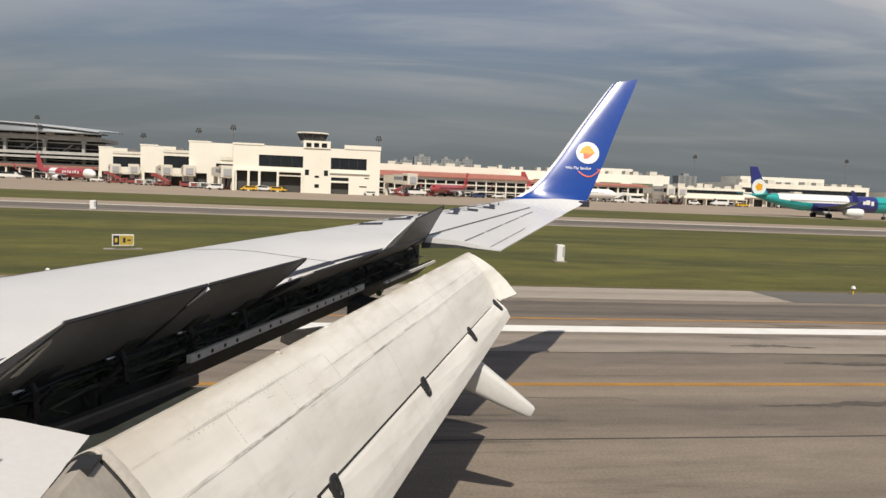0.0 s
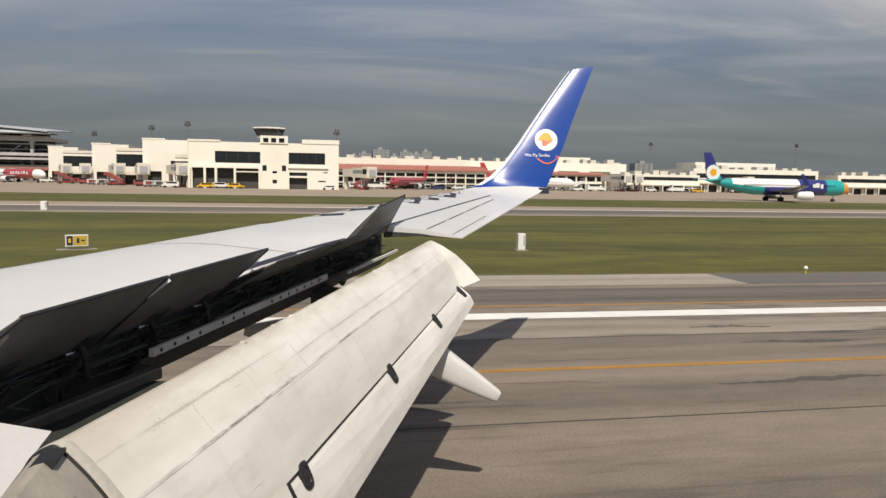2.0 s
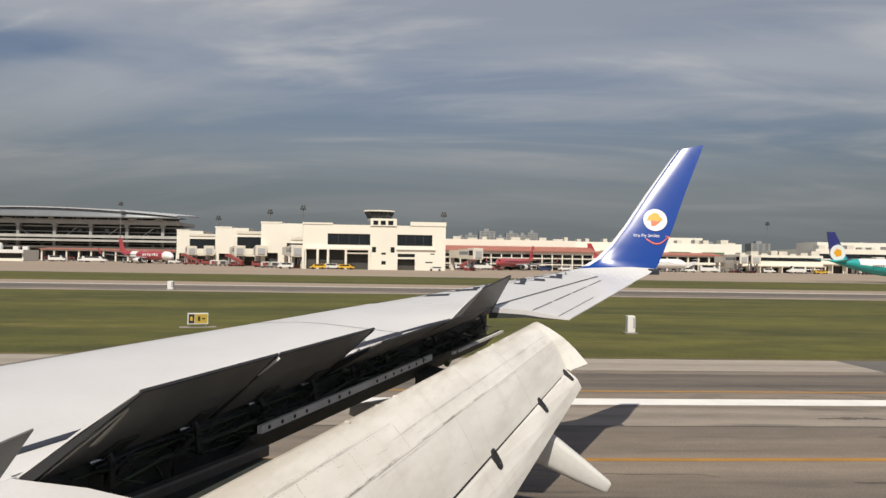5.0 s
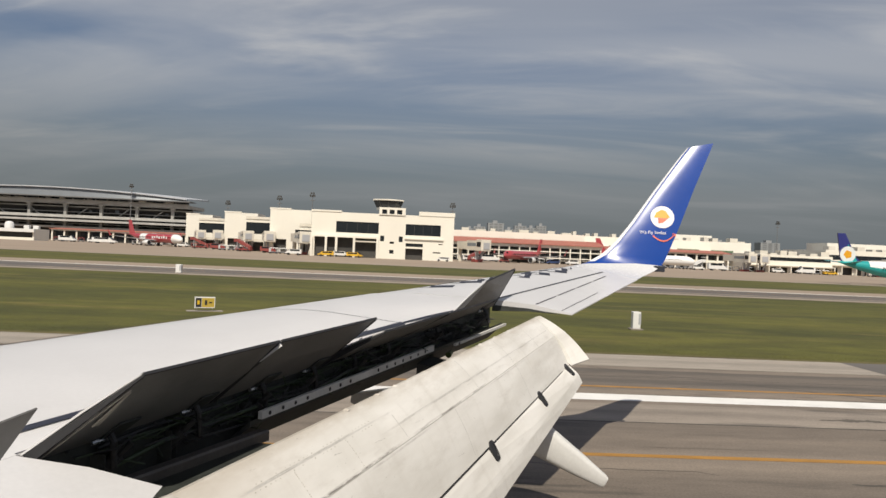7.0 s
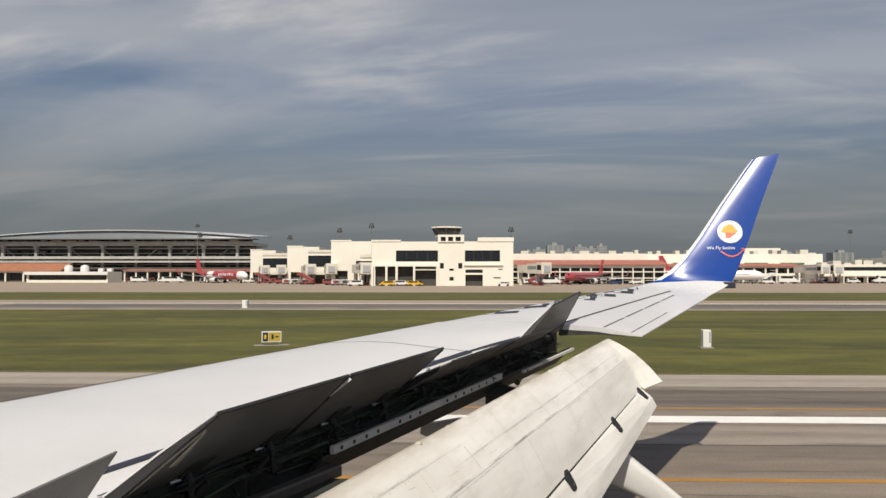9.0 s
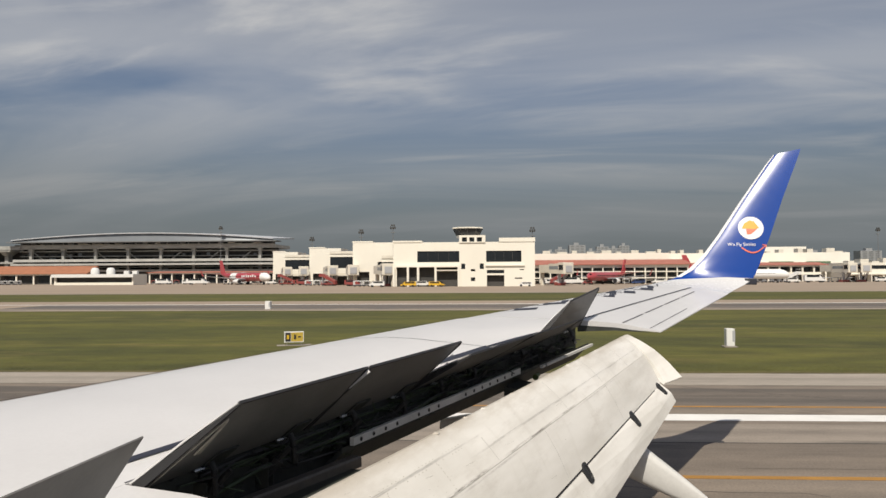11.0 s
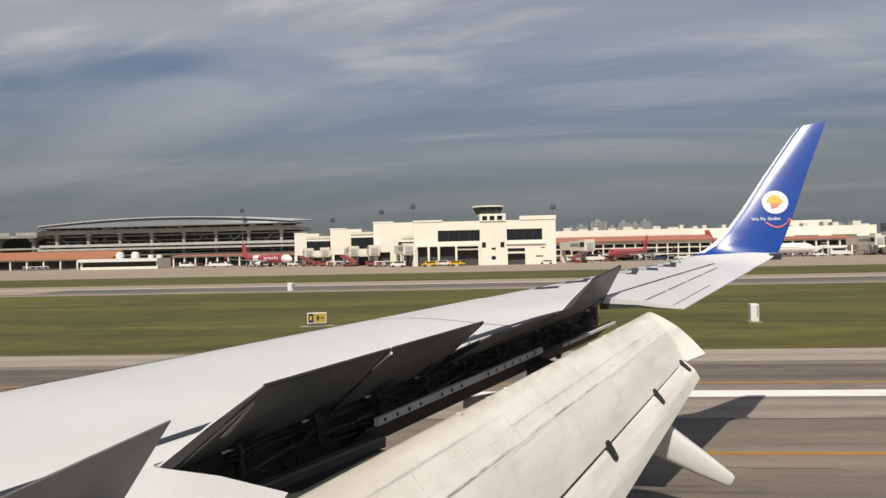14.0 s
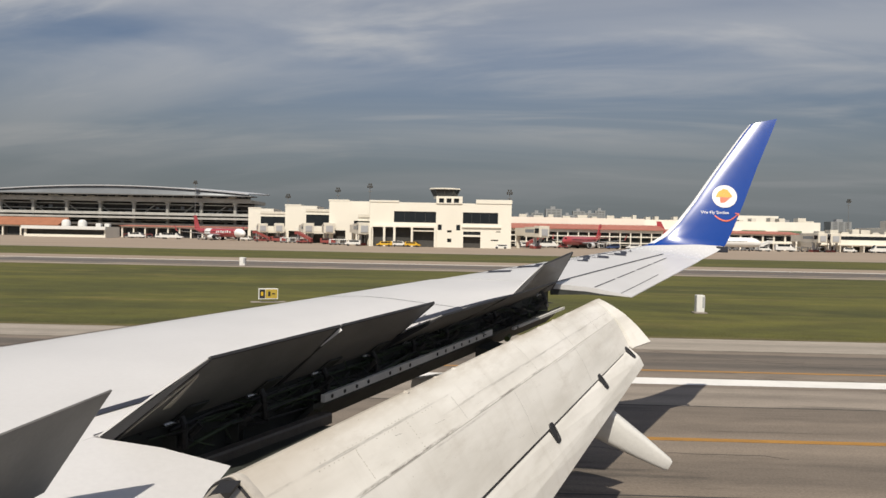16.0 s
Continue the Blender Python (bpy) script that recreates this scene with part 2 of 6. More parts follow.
def ground_mat(name, light, dark, stain, band, blotch, patch, stain_amount, rough=0.9, bump=0.3, grain=22.0, clump=(0.9, 2.4), mottle=0.10):
    """Ground with long bands, ragged stains in patches, and fine grain. band, blotch and patch are frequencies along and across."""
    m = bpy.data.materials.new(name)
    m.use_nodes = True
    nt = m.node_tree
    N, L = (lambda k: nt.nodes.new(k)), nt.links.new
    bs = nt.nodes["Principled BSDF"]
    tc = N("ShaderNodeTexCoord")

    def layer(freq, detail, roughness, lo, hi, loc):
        mp, nz, mr = N("ShaderNodeMapping"), N("ShaderNodeTexNoise"), N("ShaderNodeMapRange")
        mp.inputs["Scale"].default_value = (freq[0], freq[1], 1)
        mp.inputs["Location"].default_value = (loc, loc * 1.7, 0)
        L(tc.outputs["Object"], mp.inputs[0])
        nz.inputs["Scale"].default_value, nz.inputs["Detail"].default_value, nz.inputs["Roughness"].default_value = 1.0, detail, roughness
        L(mp.outputs[0], nz.inputs["Vector"])
        mr.interpolation_type = "SMOOTHSTEP"
        mr.inputs["From Min"].default_value, mr.inputs["From Max"].default_value = lo, hi
        L(nz.outputs["Fac"], mr.inputs["Value"])
        return mr.outputs[0], nz.outputs["Fac"]

    bands, _ = layer(band, 4, 0.55, 0.35, 0.65, 3.1)
    spots, _ = layer(blotch, 8, 0.68, 0.50, 0.64, 8.3)
    mask, _ = layer(patch, 3, 0.5, 0.42, 0.62, 5.7)
    fine, raw = layer((grain, grain), 5, 0.6, 0.25, 0.75, 1.3)
    m1 = N("ShaderNodeMix"); m1.data_type = "RGBA"
    L(bands, m1.inputs["Factor"]); m1.inputs[6].default_value, m1.inputs[7].default_value = (*light, 1), (*dark, 1)
    k = N("ShaderNodeMath"); k.operation = "MULTIPLY"; L(spots, k.inputs[0]); L(mask, k.inputs[1])
    k2 = N("ShaderNodeMath"); k2.operation = "MULTIPLY"; L(k.outputs[0], k2.inputs[0]); k2.inputs[1].default_value = stain_amount
    m2 = N("ShaderNodeMix"); m2.data_type = "RGBA"
    L(k2.outputs[0], m2.inputs["Factor"]); L(m1.outputs[2], m2.inputs[6]); m2.inputs[7].default_value = (*stain, 1)
    g = N("ShaderNodeMapRange"); g.inputs["To Min"].default_value, g.inputs["To Max"].default_value = 0.82, 1.18
    L(fine, g.inputs["Value"])
    cc = N("ShaderNodeCombineColor")
    for q in range(3):
        L(g.outputs[0], cc.inputs[q])
    m3 = N("ShaderNodeMix"); m3.data_type = "RGBA"; m3.blend_type = "MULTIPLY"; m3.inputs["Factor"].default_value = 1
    L(m2.outputs[2], m3.inputs[6]); L(cc.outputs[0], m3.inputs[7])
    tufts, _ = layer(clump, 9, 0.72, 0.30, 0.70, 6.1)
    h = N("ShaderNodeMapRange"); h.inputs["To Min"].default_value, h.inputs["To Max"].default_value = 1 - mottle, 1 + mottle
    L(tufts, h.inputs["Value"])
    c2 = N("ShaderNodeCombineColor")
    for q in range(3):
        L(h.outputs[0], c2.inputs[q])
    m4 = N("ShaderNodeMix"); m4.data_type = "RGBA"; m4.blend_type = "MULTIPLY"; m4.inputs["Factor"].default_value = 1
    L(m3.outputs[2], m4.inputs[6]); L(c2.outputs[0], m4.inputs[7])
    L(m4.outputs[2], bs.inputs["Base Color"])
    bs.inputs["Roughness"].default_value = rough
    bp = N("ShaderNodeBump"); bp.inputs["Strength"].default_value = bump; bp.inputs["Distance"].default_value = 0.02
    L(raw, bp.inputs["Height"]); L(bp.outputs[0], bs.inputs["Normal"])
    return m


ASPHALT = ground_mat("runway_asphalt", (0.214, 0.177, 0.141), (0.136, 0.114, 0.093), (0.062, 0.054, 0.046), (0.010, 0.32), (0.22, 1.5), (0.045, 0.14), 0.9, 0.85, 0.25)
PALE_LANE = ground_mat("pale_runway_lane", (0.290, 0.250, 0.208), (0.205, 0.176, 0.147), (0.085, 0.074, 0.063), (0.012, 0.6), (0.25, 1.2), (0.06, 0.3), 0.9, 0.85, 0.25)
DARK_LANE = ground_mat("dark_runway_lane", (0.150, 0.126, 0.103), (0.100, 0.087, 0.074), (0.048, 0.042, 0.037), (0.012, 0.6), (0.25, 1.0), (0.06, 0.3), 1.0, 0.85, 0.25)
CONCRETE = mat("shoulder_concrete", (0.32, 0.285, 0.243), 0.85, 0, 0.14, 0.5, 12, 0.2, (0.3, 1, 1), amount=0.6)
SHOULDER = ground_mat("stained_shoulder", (0.335, 0.298, 0.252), (0.255, 0.228, 0.193), (0.085, 0.075, 0.064), (0.02, 0.8), (0.16, 2.2), (0.035, 0.35), 0.75, 0.85, 0.25)
APRON = mat("apron_concrete", (0.32, 0.255, 0.195), 0.85, 0, 0.08, 0.05, 4, 0.1, (0.3, 1, 1))
TAXI = mat("taxiway_asphalt", (0.13, 0.12, 0.11), 0.85, 0, 0.12, 0.15, 6, 0.15, (0.1, 1, 1))
GRASS = ground_mat("mown_grass", (0.093, 0.090, 0.0125), (0.049, 0.053, 0.0073), (0.130, 0.106, 0.028), (0.030, 0.13), (0.11, 0.42), (0.016, 0.07), 0.8, 0.95, 0.6, 9.0, (0.30, 0.55), 0.26)
DRY_GRASS = mat("dry_grass_soil", (0.13, 0.11, 0.035), 0.95, 0, 0.2, 0.4, 9, 0.5, (0.2, 1, 1))
LINE_WHITE = mat("white_line_paint", (0.78, 0.77, 0.74), 0.6, 0, 0.06, 1.2, 14, 0.1)
LINE_ORANGE = mat("orange_line_paint", (0.40, 0.205, 0.04), 0.6, 0, 0.12, 1.5, 14, 0.1)
RUBBER = mat("rubber_streak", (0.066, 0.058, 0.05), 0.85, 0, 0.15, 0.6, 10, 0.2, (0.2, 1, 1), tint=(0.125, 0.107, 0.088), amount=0.7)
JOINT = mat("joint_sealant", (0.055, 0.05, 0.047), 0.8, 0, 0.1, 3, 20)

WALL_WHITE = mat("white_render", (0.80, 0.77, 0.68), 0.75, 0, 0.03, 0.12, 6, 0.05, (1, 1, 0.5))
WALL_CREAM = mat("cream_render", (0.70, 0.66, 0.57), 0.75, 0, 0.07, 0.25, 6, 0.05)
SLAB_GREY = mat("concrete_slab_grey", (0.36, 0.36, 0.34), 0.8, 0, 0.12, 0.2, 5, 0.08)
PALE_SLAB = mat("pale_concrete", (0.46, 0.455, 0.43), 0.8, 0, 0.12, 0.2, 5, 0.08)
# near-black that holds the shade of deep openings; also colours frames and lamp heads
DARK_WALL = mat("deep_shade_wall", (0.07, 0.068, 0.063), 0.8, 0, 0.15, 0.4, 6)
GLASS = mat("dark_window_glass", (0.018, 0.022, 0.026), 0.08, 0, 0.1, 0.4, 6)
HAZE_GLASS = mat("pale_tinted_glazing", (0.26, 0.29, 0.31), 0.25, 0, 0.1, 0.05, 2)
ROOF_RED = mat("red_tile_roof", (0.40, 0.15, 0.11), 0.7, 0, 0.10, 0.4, 6, 0.1)
ROOF_ORANGE = mat("orange_tile_roof", (0.37, 0.155, 0.083), 0.7, 0, 0.10, 0.4, 6, 0.1)
ROOF_METAL = mat("grey_metal_roof", (0.21, 0.228, 0.245), 0.4, 0.4, 0.06, 0.1, 4)
ROOF_EDGE = mat("pale_metal_edge", (0.55, 0.57, 0.60), 0.45, 0.2, 0.06, 0.1, 4)
GREEN_BAND = mat("green_fascia", (0.10, 0.17, 0.09), 0.6, 0, 0.1, 0.4, 6)
FAR_GREY = mat("far_tower_grey", (0.30, 0.31, 0.32), 0.8, 0, 0.08, 0.05, 2)
FAR_DARK = mat("far_window_dark", (0.17, 0.175, 0.18), 0.6, 0, 0.08, 0.05, 2)
# distance haze is mixed into this pale pane colour
FAR_PANE = mat("far_hazy_pane", (0.225, 0.232, 0.24), 0.6, 0, 0.08, 0.05, 2)
FAR_TREE = mat("far_tree_green", (0.05, 0.065, 0.035), 0.9, 0, 0.2, 0.3, 2)

P_RED = mat("airframe_red", (0.40, 0.062, 0.072), 0.28, 0, 0.04, 0.4, 6, coat=0.4)
P_WHITE = mat("airframe_white", (0.80, 0.80, 0.79), 0.28, 0, 0.03, 0.4, 6, coat=0.4)
P_TEAL = mat("airframe_teal", (0.02, 0.36, 0.36), 0.3, 0, 0.06, 0.4, 6, coat=0.4)
P_PURPLE = mat("airframe_indigo", (0.035, 0.04, 0.20), 0.3, 0, 0.08, 0.4, 6, coat=0.4)
P_YELLOW = mat("airframe_amber", (0.72, 0.30, 0.02), 0.3, 0, 0.04, 0.4, 6, coat=0.4)
P_ORANGE = mat("airframe_orange", (0.68, 0.17, 0.03), 0.3, 0, 0.04, 0.4, 6, coat=0.4)
P_GREY = mat("airframe_grey", (0.40, 0.41, 0.43), 0.35, 0, 0.04, 0.4, 6)
V_WHITE = mat("vehicle_white", (0.74, 0.74, 0.72), 0.35, 0, 0.04, 1, 10)
V_YELLOW = mat("vehicle_yellow", (0.70, 0.42, 0.04), 0.35, 0, 0.04, 1, 10)
V_RED = mat("vehicle_red", (0.27, 0.065, 0.058), 0.4, 0, 0.04, 1, 10)
V_BLUE = mat("vehicle_blue", (0.08, 0.14, 0.34), 0.4, 0, 0.04, 1, 10)
TYRE = mat("tyre_black", (0.025, 0.025, 0.025), 0.8, 0, 0.1, 3, 20)


# ---- builders ----
class Shape:
    """Collects vertices and faces of one mesh."""

    def __init__(self):
        self.v, self.f = [], []

    def box(self, x0, x1, y0, y1, z0, z1):
        n = len(self.v)
        self.v += [(x, y, z) for z in (z0, z1) for y in (y0, y1) for x in (x0, x1)]
        self.f += [tuple(n + i for i in q) for q in ((0, 2, 3, 1), (4, 5, 7, 6), (0, 1, 5, 4), (2, 6, 7, 3), (0, 4, 6, 2), (1, 3, 7, 5))]
        return self

    def loft(self, rings, closed=True, caps=True):
        n, k = len(self.v), len(rings[0])
        for r in rings:
            self.v += [tuple(p) for p in r]
        for i in range(len(rings) - 1):
            for j in range(k if closed else k - 1):
                a, b = n + i * k + j, n + i * k + (j + 1) % k
                self.f.append((a, b, b + k, a + k))
        if caps and closed:
            self.f.append(tuple(n + j for j in reversed(range(k))))
            self.f.append(tuple(n + (len(rings) - 1) * k + j for j in range(k)))
        return self

    def tube(self, pts, r, sides=8):
        """A round bar along a list of points; r is one radius or one for each point."""
        rings = []
        pts = [Vector(p) for p in pts]
        for i, p in enumerate(pts):
            d = (pts[min(i + 1, len(pts) - 1)] - pts[max(i - 1, 0)]).normalized()
            s = d.cross(Vector((0, 0, 1)) if abs(d.z) < 0.95 else Vector((1, 0, 0))).normalized()
            t = s.cross(d)
            rr = r[i] if isinstance(r, (list, tuple)) else r
            rings.append([p + (s * math.cos(2 * math.pi * j / sides) + t * math.sin(2 * math.pi * j / sides)) * rr for j in range(sides)])
        return self.loft(rings)

    def slab(self, corners, thick, normal=None):
        """A plate over a ring of corners, thickened against its normal."""
        c = [Vector(p) for p in corners]
        nrm = Vector(normal).normalized() if normal else (c[1] - c[0]).cross(c[2] - c[0]).normalized()
        return self.loft([[p - nrm * thick for p in c], c])

    def make(self, name, material, parent=None, label="", smooth=False, bevel=0.0, weld=False, sharp=38):
        me = bpy.data.meshes.new(name)
        me.from_pydata(self.v, [], self.f)
        bm = bmesh.new()
        bm.from_mesh(me)
        if weld:
            bmesh.ops.remove_doubles(bm, verts=bm.verts, dist=0.002)
            seen = {}
            for f in bm.faces:
                seen.setdefault(tuple(sorted(v.index for v in f.verts)), []).append(f)
            bmesh.ops.delete(bm, geom=[f for fs in seen.values() if len(fs) > 1 for f in fs], context="FACES_ONLY")
        if bevel:
            bmesh.ops.bevel(bm, geom=[e for e in bm.edges if len(e.link_faces) == 2 and e.calc_face_angle(0) > 0.6], offset=bevel, segments=2, affect="EDGES", profile=0.6)
        bmesh.ops.recalc_face_normals(bm, faces=bm.faces)
        bm.to_mesh(me)
        bm.free()
        me.materials.append(material)
        if smooth:
            for p in me.polygons:
                p.use_smooth = True
            me.set_sharp_from_angle(angle=radians(sharp))
        ob = new(name, me)
        if parent:
            ob.parent = parent
        if label:
            ob["label"] = label
        return ob


def thing(name, label, category, m=None, group="", kind=""):
    ob = new(name)
    ob.empty_display_size = 0.5
    if m is not None:
        ob.matrix_world = m
    return tagged(ob, label, category, group, kind)


# The airport lies square to the runway, which the aircraft crosses at a slight angle.
AIRPORT = Matrix.Translation((0, 1.73, 0)) @ Matrix.Rotation(radians(9.0), 4, "Z")


def at(u, v, z=0, turn=0):
    return AIRPORT @ pose(u, v, z, 0, 0, turn)


# ---- ground ----
def strip(name, u0, u1, v0, v1, z, material, label, category, kind="structure", step=None, wob=0.0):
    """A flat sheet in the airport's own axes, with slightly uneven long edges."""
    n = 2 if not step else int((u1 - u0) / step)
    rnd = random.Random(name)
    s = Shape()
    low, high = [], []
    for i in range(n + 1):
        u = u0 + (u1 - u0) * i / n
        low.append((u, v0 + rnd.uniform(-wob, wob), z)); high.append((u, v1 + rnd.uniform(-wob, wob), z))
    s.loft([low, high], closed=False)
    ob = s.make(name, material)
    ob.matrix_world = AIRPORT.copy()
    return tagged(ob, label, category, kind=kind)


strip("ground", -2500, 2500, -800, 4200, -0.012, GRASS, "wide flat airfield ground reaching the horizon", "ground")
strip("runway", -700, 700, -40, 26.3, 0.0, ASPHALT, "worn grey-brown runway asphalt with tyre streaks", "runway")
strip("runway_lane", -700, 700, 17.43, 19.6, 0.0022, PALE_LANE, "paler paved lane along the runway edge", "runway lane", step=5, wob=0.02)
strip("runway_lane", -700, 700, 22.5, 25.6, 0.0022, DARK_LANE, "darker rubber-stained lane along the runway edge", "runway lane", step=2, wob=0.12)
strip("runway_shoulder", -700, 700, 26.3, 29.4, 0.004, SHOULDER, "pale concrete runway shoulder along the grass", "shoulder", step=4, wob=0.05)
strip("shoulder_patch", 17.5, 75, 26.3, 29.35, 0.008, TAXI, "dark asphalt patch in the pale shoulder", "shoulder", step=3, wob=0.05)
strip("verge", -700, 700, 29.4, 30.0, 0.003, DRY_GRASS, "dark scruffy verge where soil meets concrete", "verge", step=1.2, wob=0.14)
strip("taxiway", -700, 700, 81, 111, 0.004, APRON, "pale concrete taxiway with darker wheel lane", "taxiway", step=10, wob=0.3)
strip("taxiway_lane", -58, 700, 87, 97, 0.009, TAXI, "dark asphalt lane of the taxiway", "taxiway", step=10, wob=0.2)
strip("taxiway_edge_line", -700, 700, 82.0, 83.4, 0.009, CONCRETE, "faded white taxiway edge line", "marking")
strip("taxiway_line_white", -700, 700, 98.2, 99.2, 0.010, LINE_WHITE, "worn white line along the taxiway", "marking", step=6, wob=0.12)
strip("taxiway_line_yellow", -40, 700, 92.0, 92.3, 0.013, LINE_ORANGE, "thin faded yellow taxiway centre line", "marking", step=6, wob=0.03)
strip("taxiway_rubber", -700, 700, 84.2, 86.0, 0.009, TAXI, "dark stained asphalt edge of the taxiway", "taxiway", step=3, wob=0.5)
strip("apron_edge", -900, 900, 158, 161, 0.009, CONCRETE, "pale concrete edge of the apron", "apron", step=12, wob=0.25)
strip("apron", -900, 900, 158, 470, 0.004, APRON, "brownish concrete apron before the terminals", "apron", step=30, wob=0.4)
strip("edge_line_white", -700, 700, 20.0, 20.9, 0.004, LINE_WHITE, "bright white painted runway edge line", "marking", step=2.5, wob=0.015)
strip("edge_line_yellow", -700, 700, 22.0, 22.2, 0.004, LINE_ORANGE, "thin faded yellow line beside the white edge line", "marking", step=3, wob=0.012)
strip("centre_line_orange", -700, 700, 14.38, 14.60, 0.004, LINE_ORANGE, "orange painted taxi guide line", "marking", step=3, wob=0.012)


def joints():
    """Sealed joints of the paved lanes."""
    s = Shape()
    rnd = random.Random(5)
    for v in (11.2, 17.4, 23.9):
        s.box(-160, 160, v, v + 0.05, 0.0005, 0.004)
    for u0, v0, u1, v1 in ((6.5, 25.9, 24.0, 15.4), (14, 19.6, 30, 17.6)):
        n, bits = 26, []
        for j in range(n + 1):
            q = j / n
            e = rnd.uniform(-0.06, 0.06)
            bits.append([(u0 + (u1 - u0) * q, v0 + (v1 - v0) * q + e - 0.022, 0.0035), (u0 + (u1 - u0) * q + 0.02, v0 + (v1 - v0) * q + e + 0.022, 0.0035)])
        s.loft(bits, closed=False)
    ob = s.make("pavement_joint", JOINT)
    ob.matrix_world = AIRPORT.copy()
    tagged(ob, "dark sealed joints across the runway pavement", "joint", kind="structure")


joints()


# ---- the aircraft that carries the camera: starboard wing ----
def LE(y): return 0.627 * y - 9.823            # leading edge
def GR(y): return 0.410 * y - 5.392            # dark walkway line
def HG(y): return 0.374 * y - 4.926            # spoiler hinge line
def ST(y): return 0.338 * y - 3.945            # spoiler trailing edge
def AT(y): return 0.341 * y - 3.419            # aileron trailing edge
def AH(y): return 0.22 + 0.3537 * (y - 12.16) # aileron hinge line
def HL(y): return AH(y) if y > 12.095 else HG(y)
def top(y): return 3.62 + 0.09 * (y - 17)      # height of the upper skin


def skin(x, y):
    """Height of the wing's upper surface."""
    le, g, hg = LE(y), GR(y), HL(y)
    c = hg - le
    last = (AT(y), 0.15) if y > 12.1 else (ST(y), 0.20)
    knots = [(le - 0.10, 0.20), (le - 0.05, 0.10), (le, 0.05), (le + 0.12 * c, 0.0), (le + 0.35 * c, -0.03), (g, 0.0), (hg, 0.05), last]
    return top(y) - np.interp(x, [k[0] for k in knots], [k[1] for k in knots])


airliner = thing("airliner", "white jet airliner with a raised-spoiler wing and blue winglet", "airliner")


def wing_ring(y, x_end):
    le = LE(y)
    c = HL(y) - le
    xs = [le - 0.10, le - 0.05, le, le + 0.06 * c, le + 0.12 * c, le + 0.22 * c, le + 0.35 * c, le + 0.5 * c, GR(y), x_end - 0.02 if x_end < HL(y) + 0.01 else HL(y), x_end]
    up = [(x, y, skin(x, y)) for x in xs]
    th = 0.125 * (AT(y) - le)
    zt = top(y)
    low = [(x_end, y, skin(x_end, y) - (0.42 if y < 12.095 else 0.012)), (le + 0.62 * c, y, zt - th * (1.0 if y < 12.095 else 0.03 + 0.55 * min(1, (y - 12.1) / 2.5)) - 0.035), (le + 0.3 * c, y, zt - th * 1.05), (le + 0.05 * c, y, zt - 0.1 - th * 0.55)]
    return up + low


ys = [1.2, 2.5, 4, 5.77, 7.1, 8.4, 9.9, 11, 12.09]
wing = Shape().loft([wing_ring(y, HG(y)) for y in ys]).make("wing", WING_PAINT, airliner, "pale grey-white painted wing skin", smooth=True)
ys = [12.105, 12.8, 13.6, 14.4, 15.2, 15.8, 16.4]
Shape().loft([wing_ring(y, AT(y)) for y in ys]).make("outer_wing", WING_PAINT, airliner, "pale grey outer wing with aileron", smooth=True)

# fixed trailing-edge panel inboard of the spoilers
s = Shape()
rings = []
for y0, y1 in ((1.9, 1.9), (3.4, 3.42), (4.8, 4.85), (5.755, 5.86)):
    h, t = Vector((HG(y0) + 0.004, y0, skin(HG(y0), y0))), Vector((-1.945 + (5.87 - y1) * 0.12, y1, top(y1) - 0.20 - (5.87 - y1) * 0.03))
    m_ = (h + t) / 2 + Vector((0, 0, 0.022))
    rings.append([h, m_, t, t - Vector((0.02, 0, 0.02)), m_ - Vector((0, 0, 0.08)), h - Vector((0, 0, 0.12))])
s.loft(rings).make("trailing_edge_panel", WING_PAINT, airliner, "white fixed trailing edge panel", smooth=True)


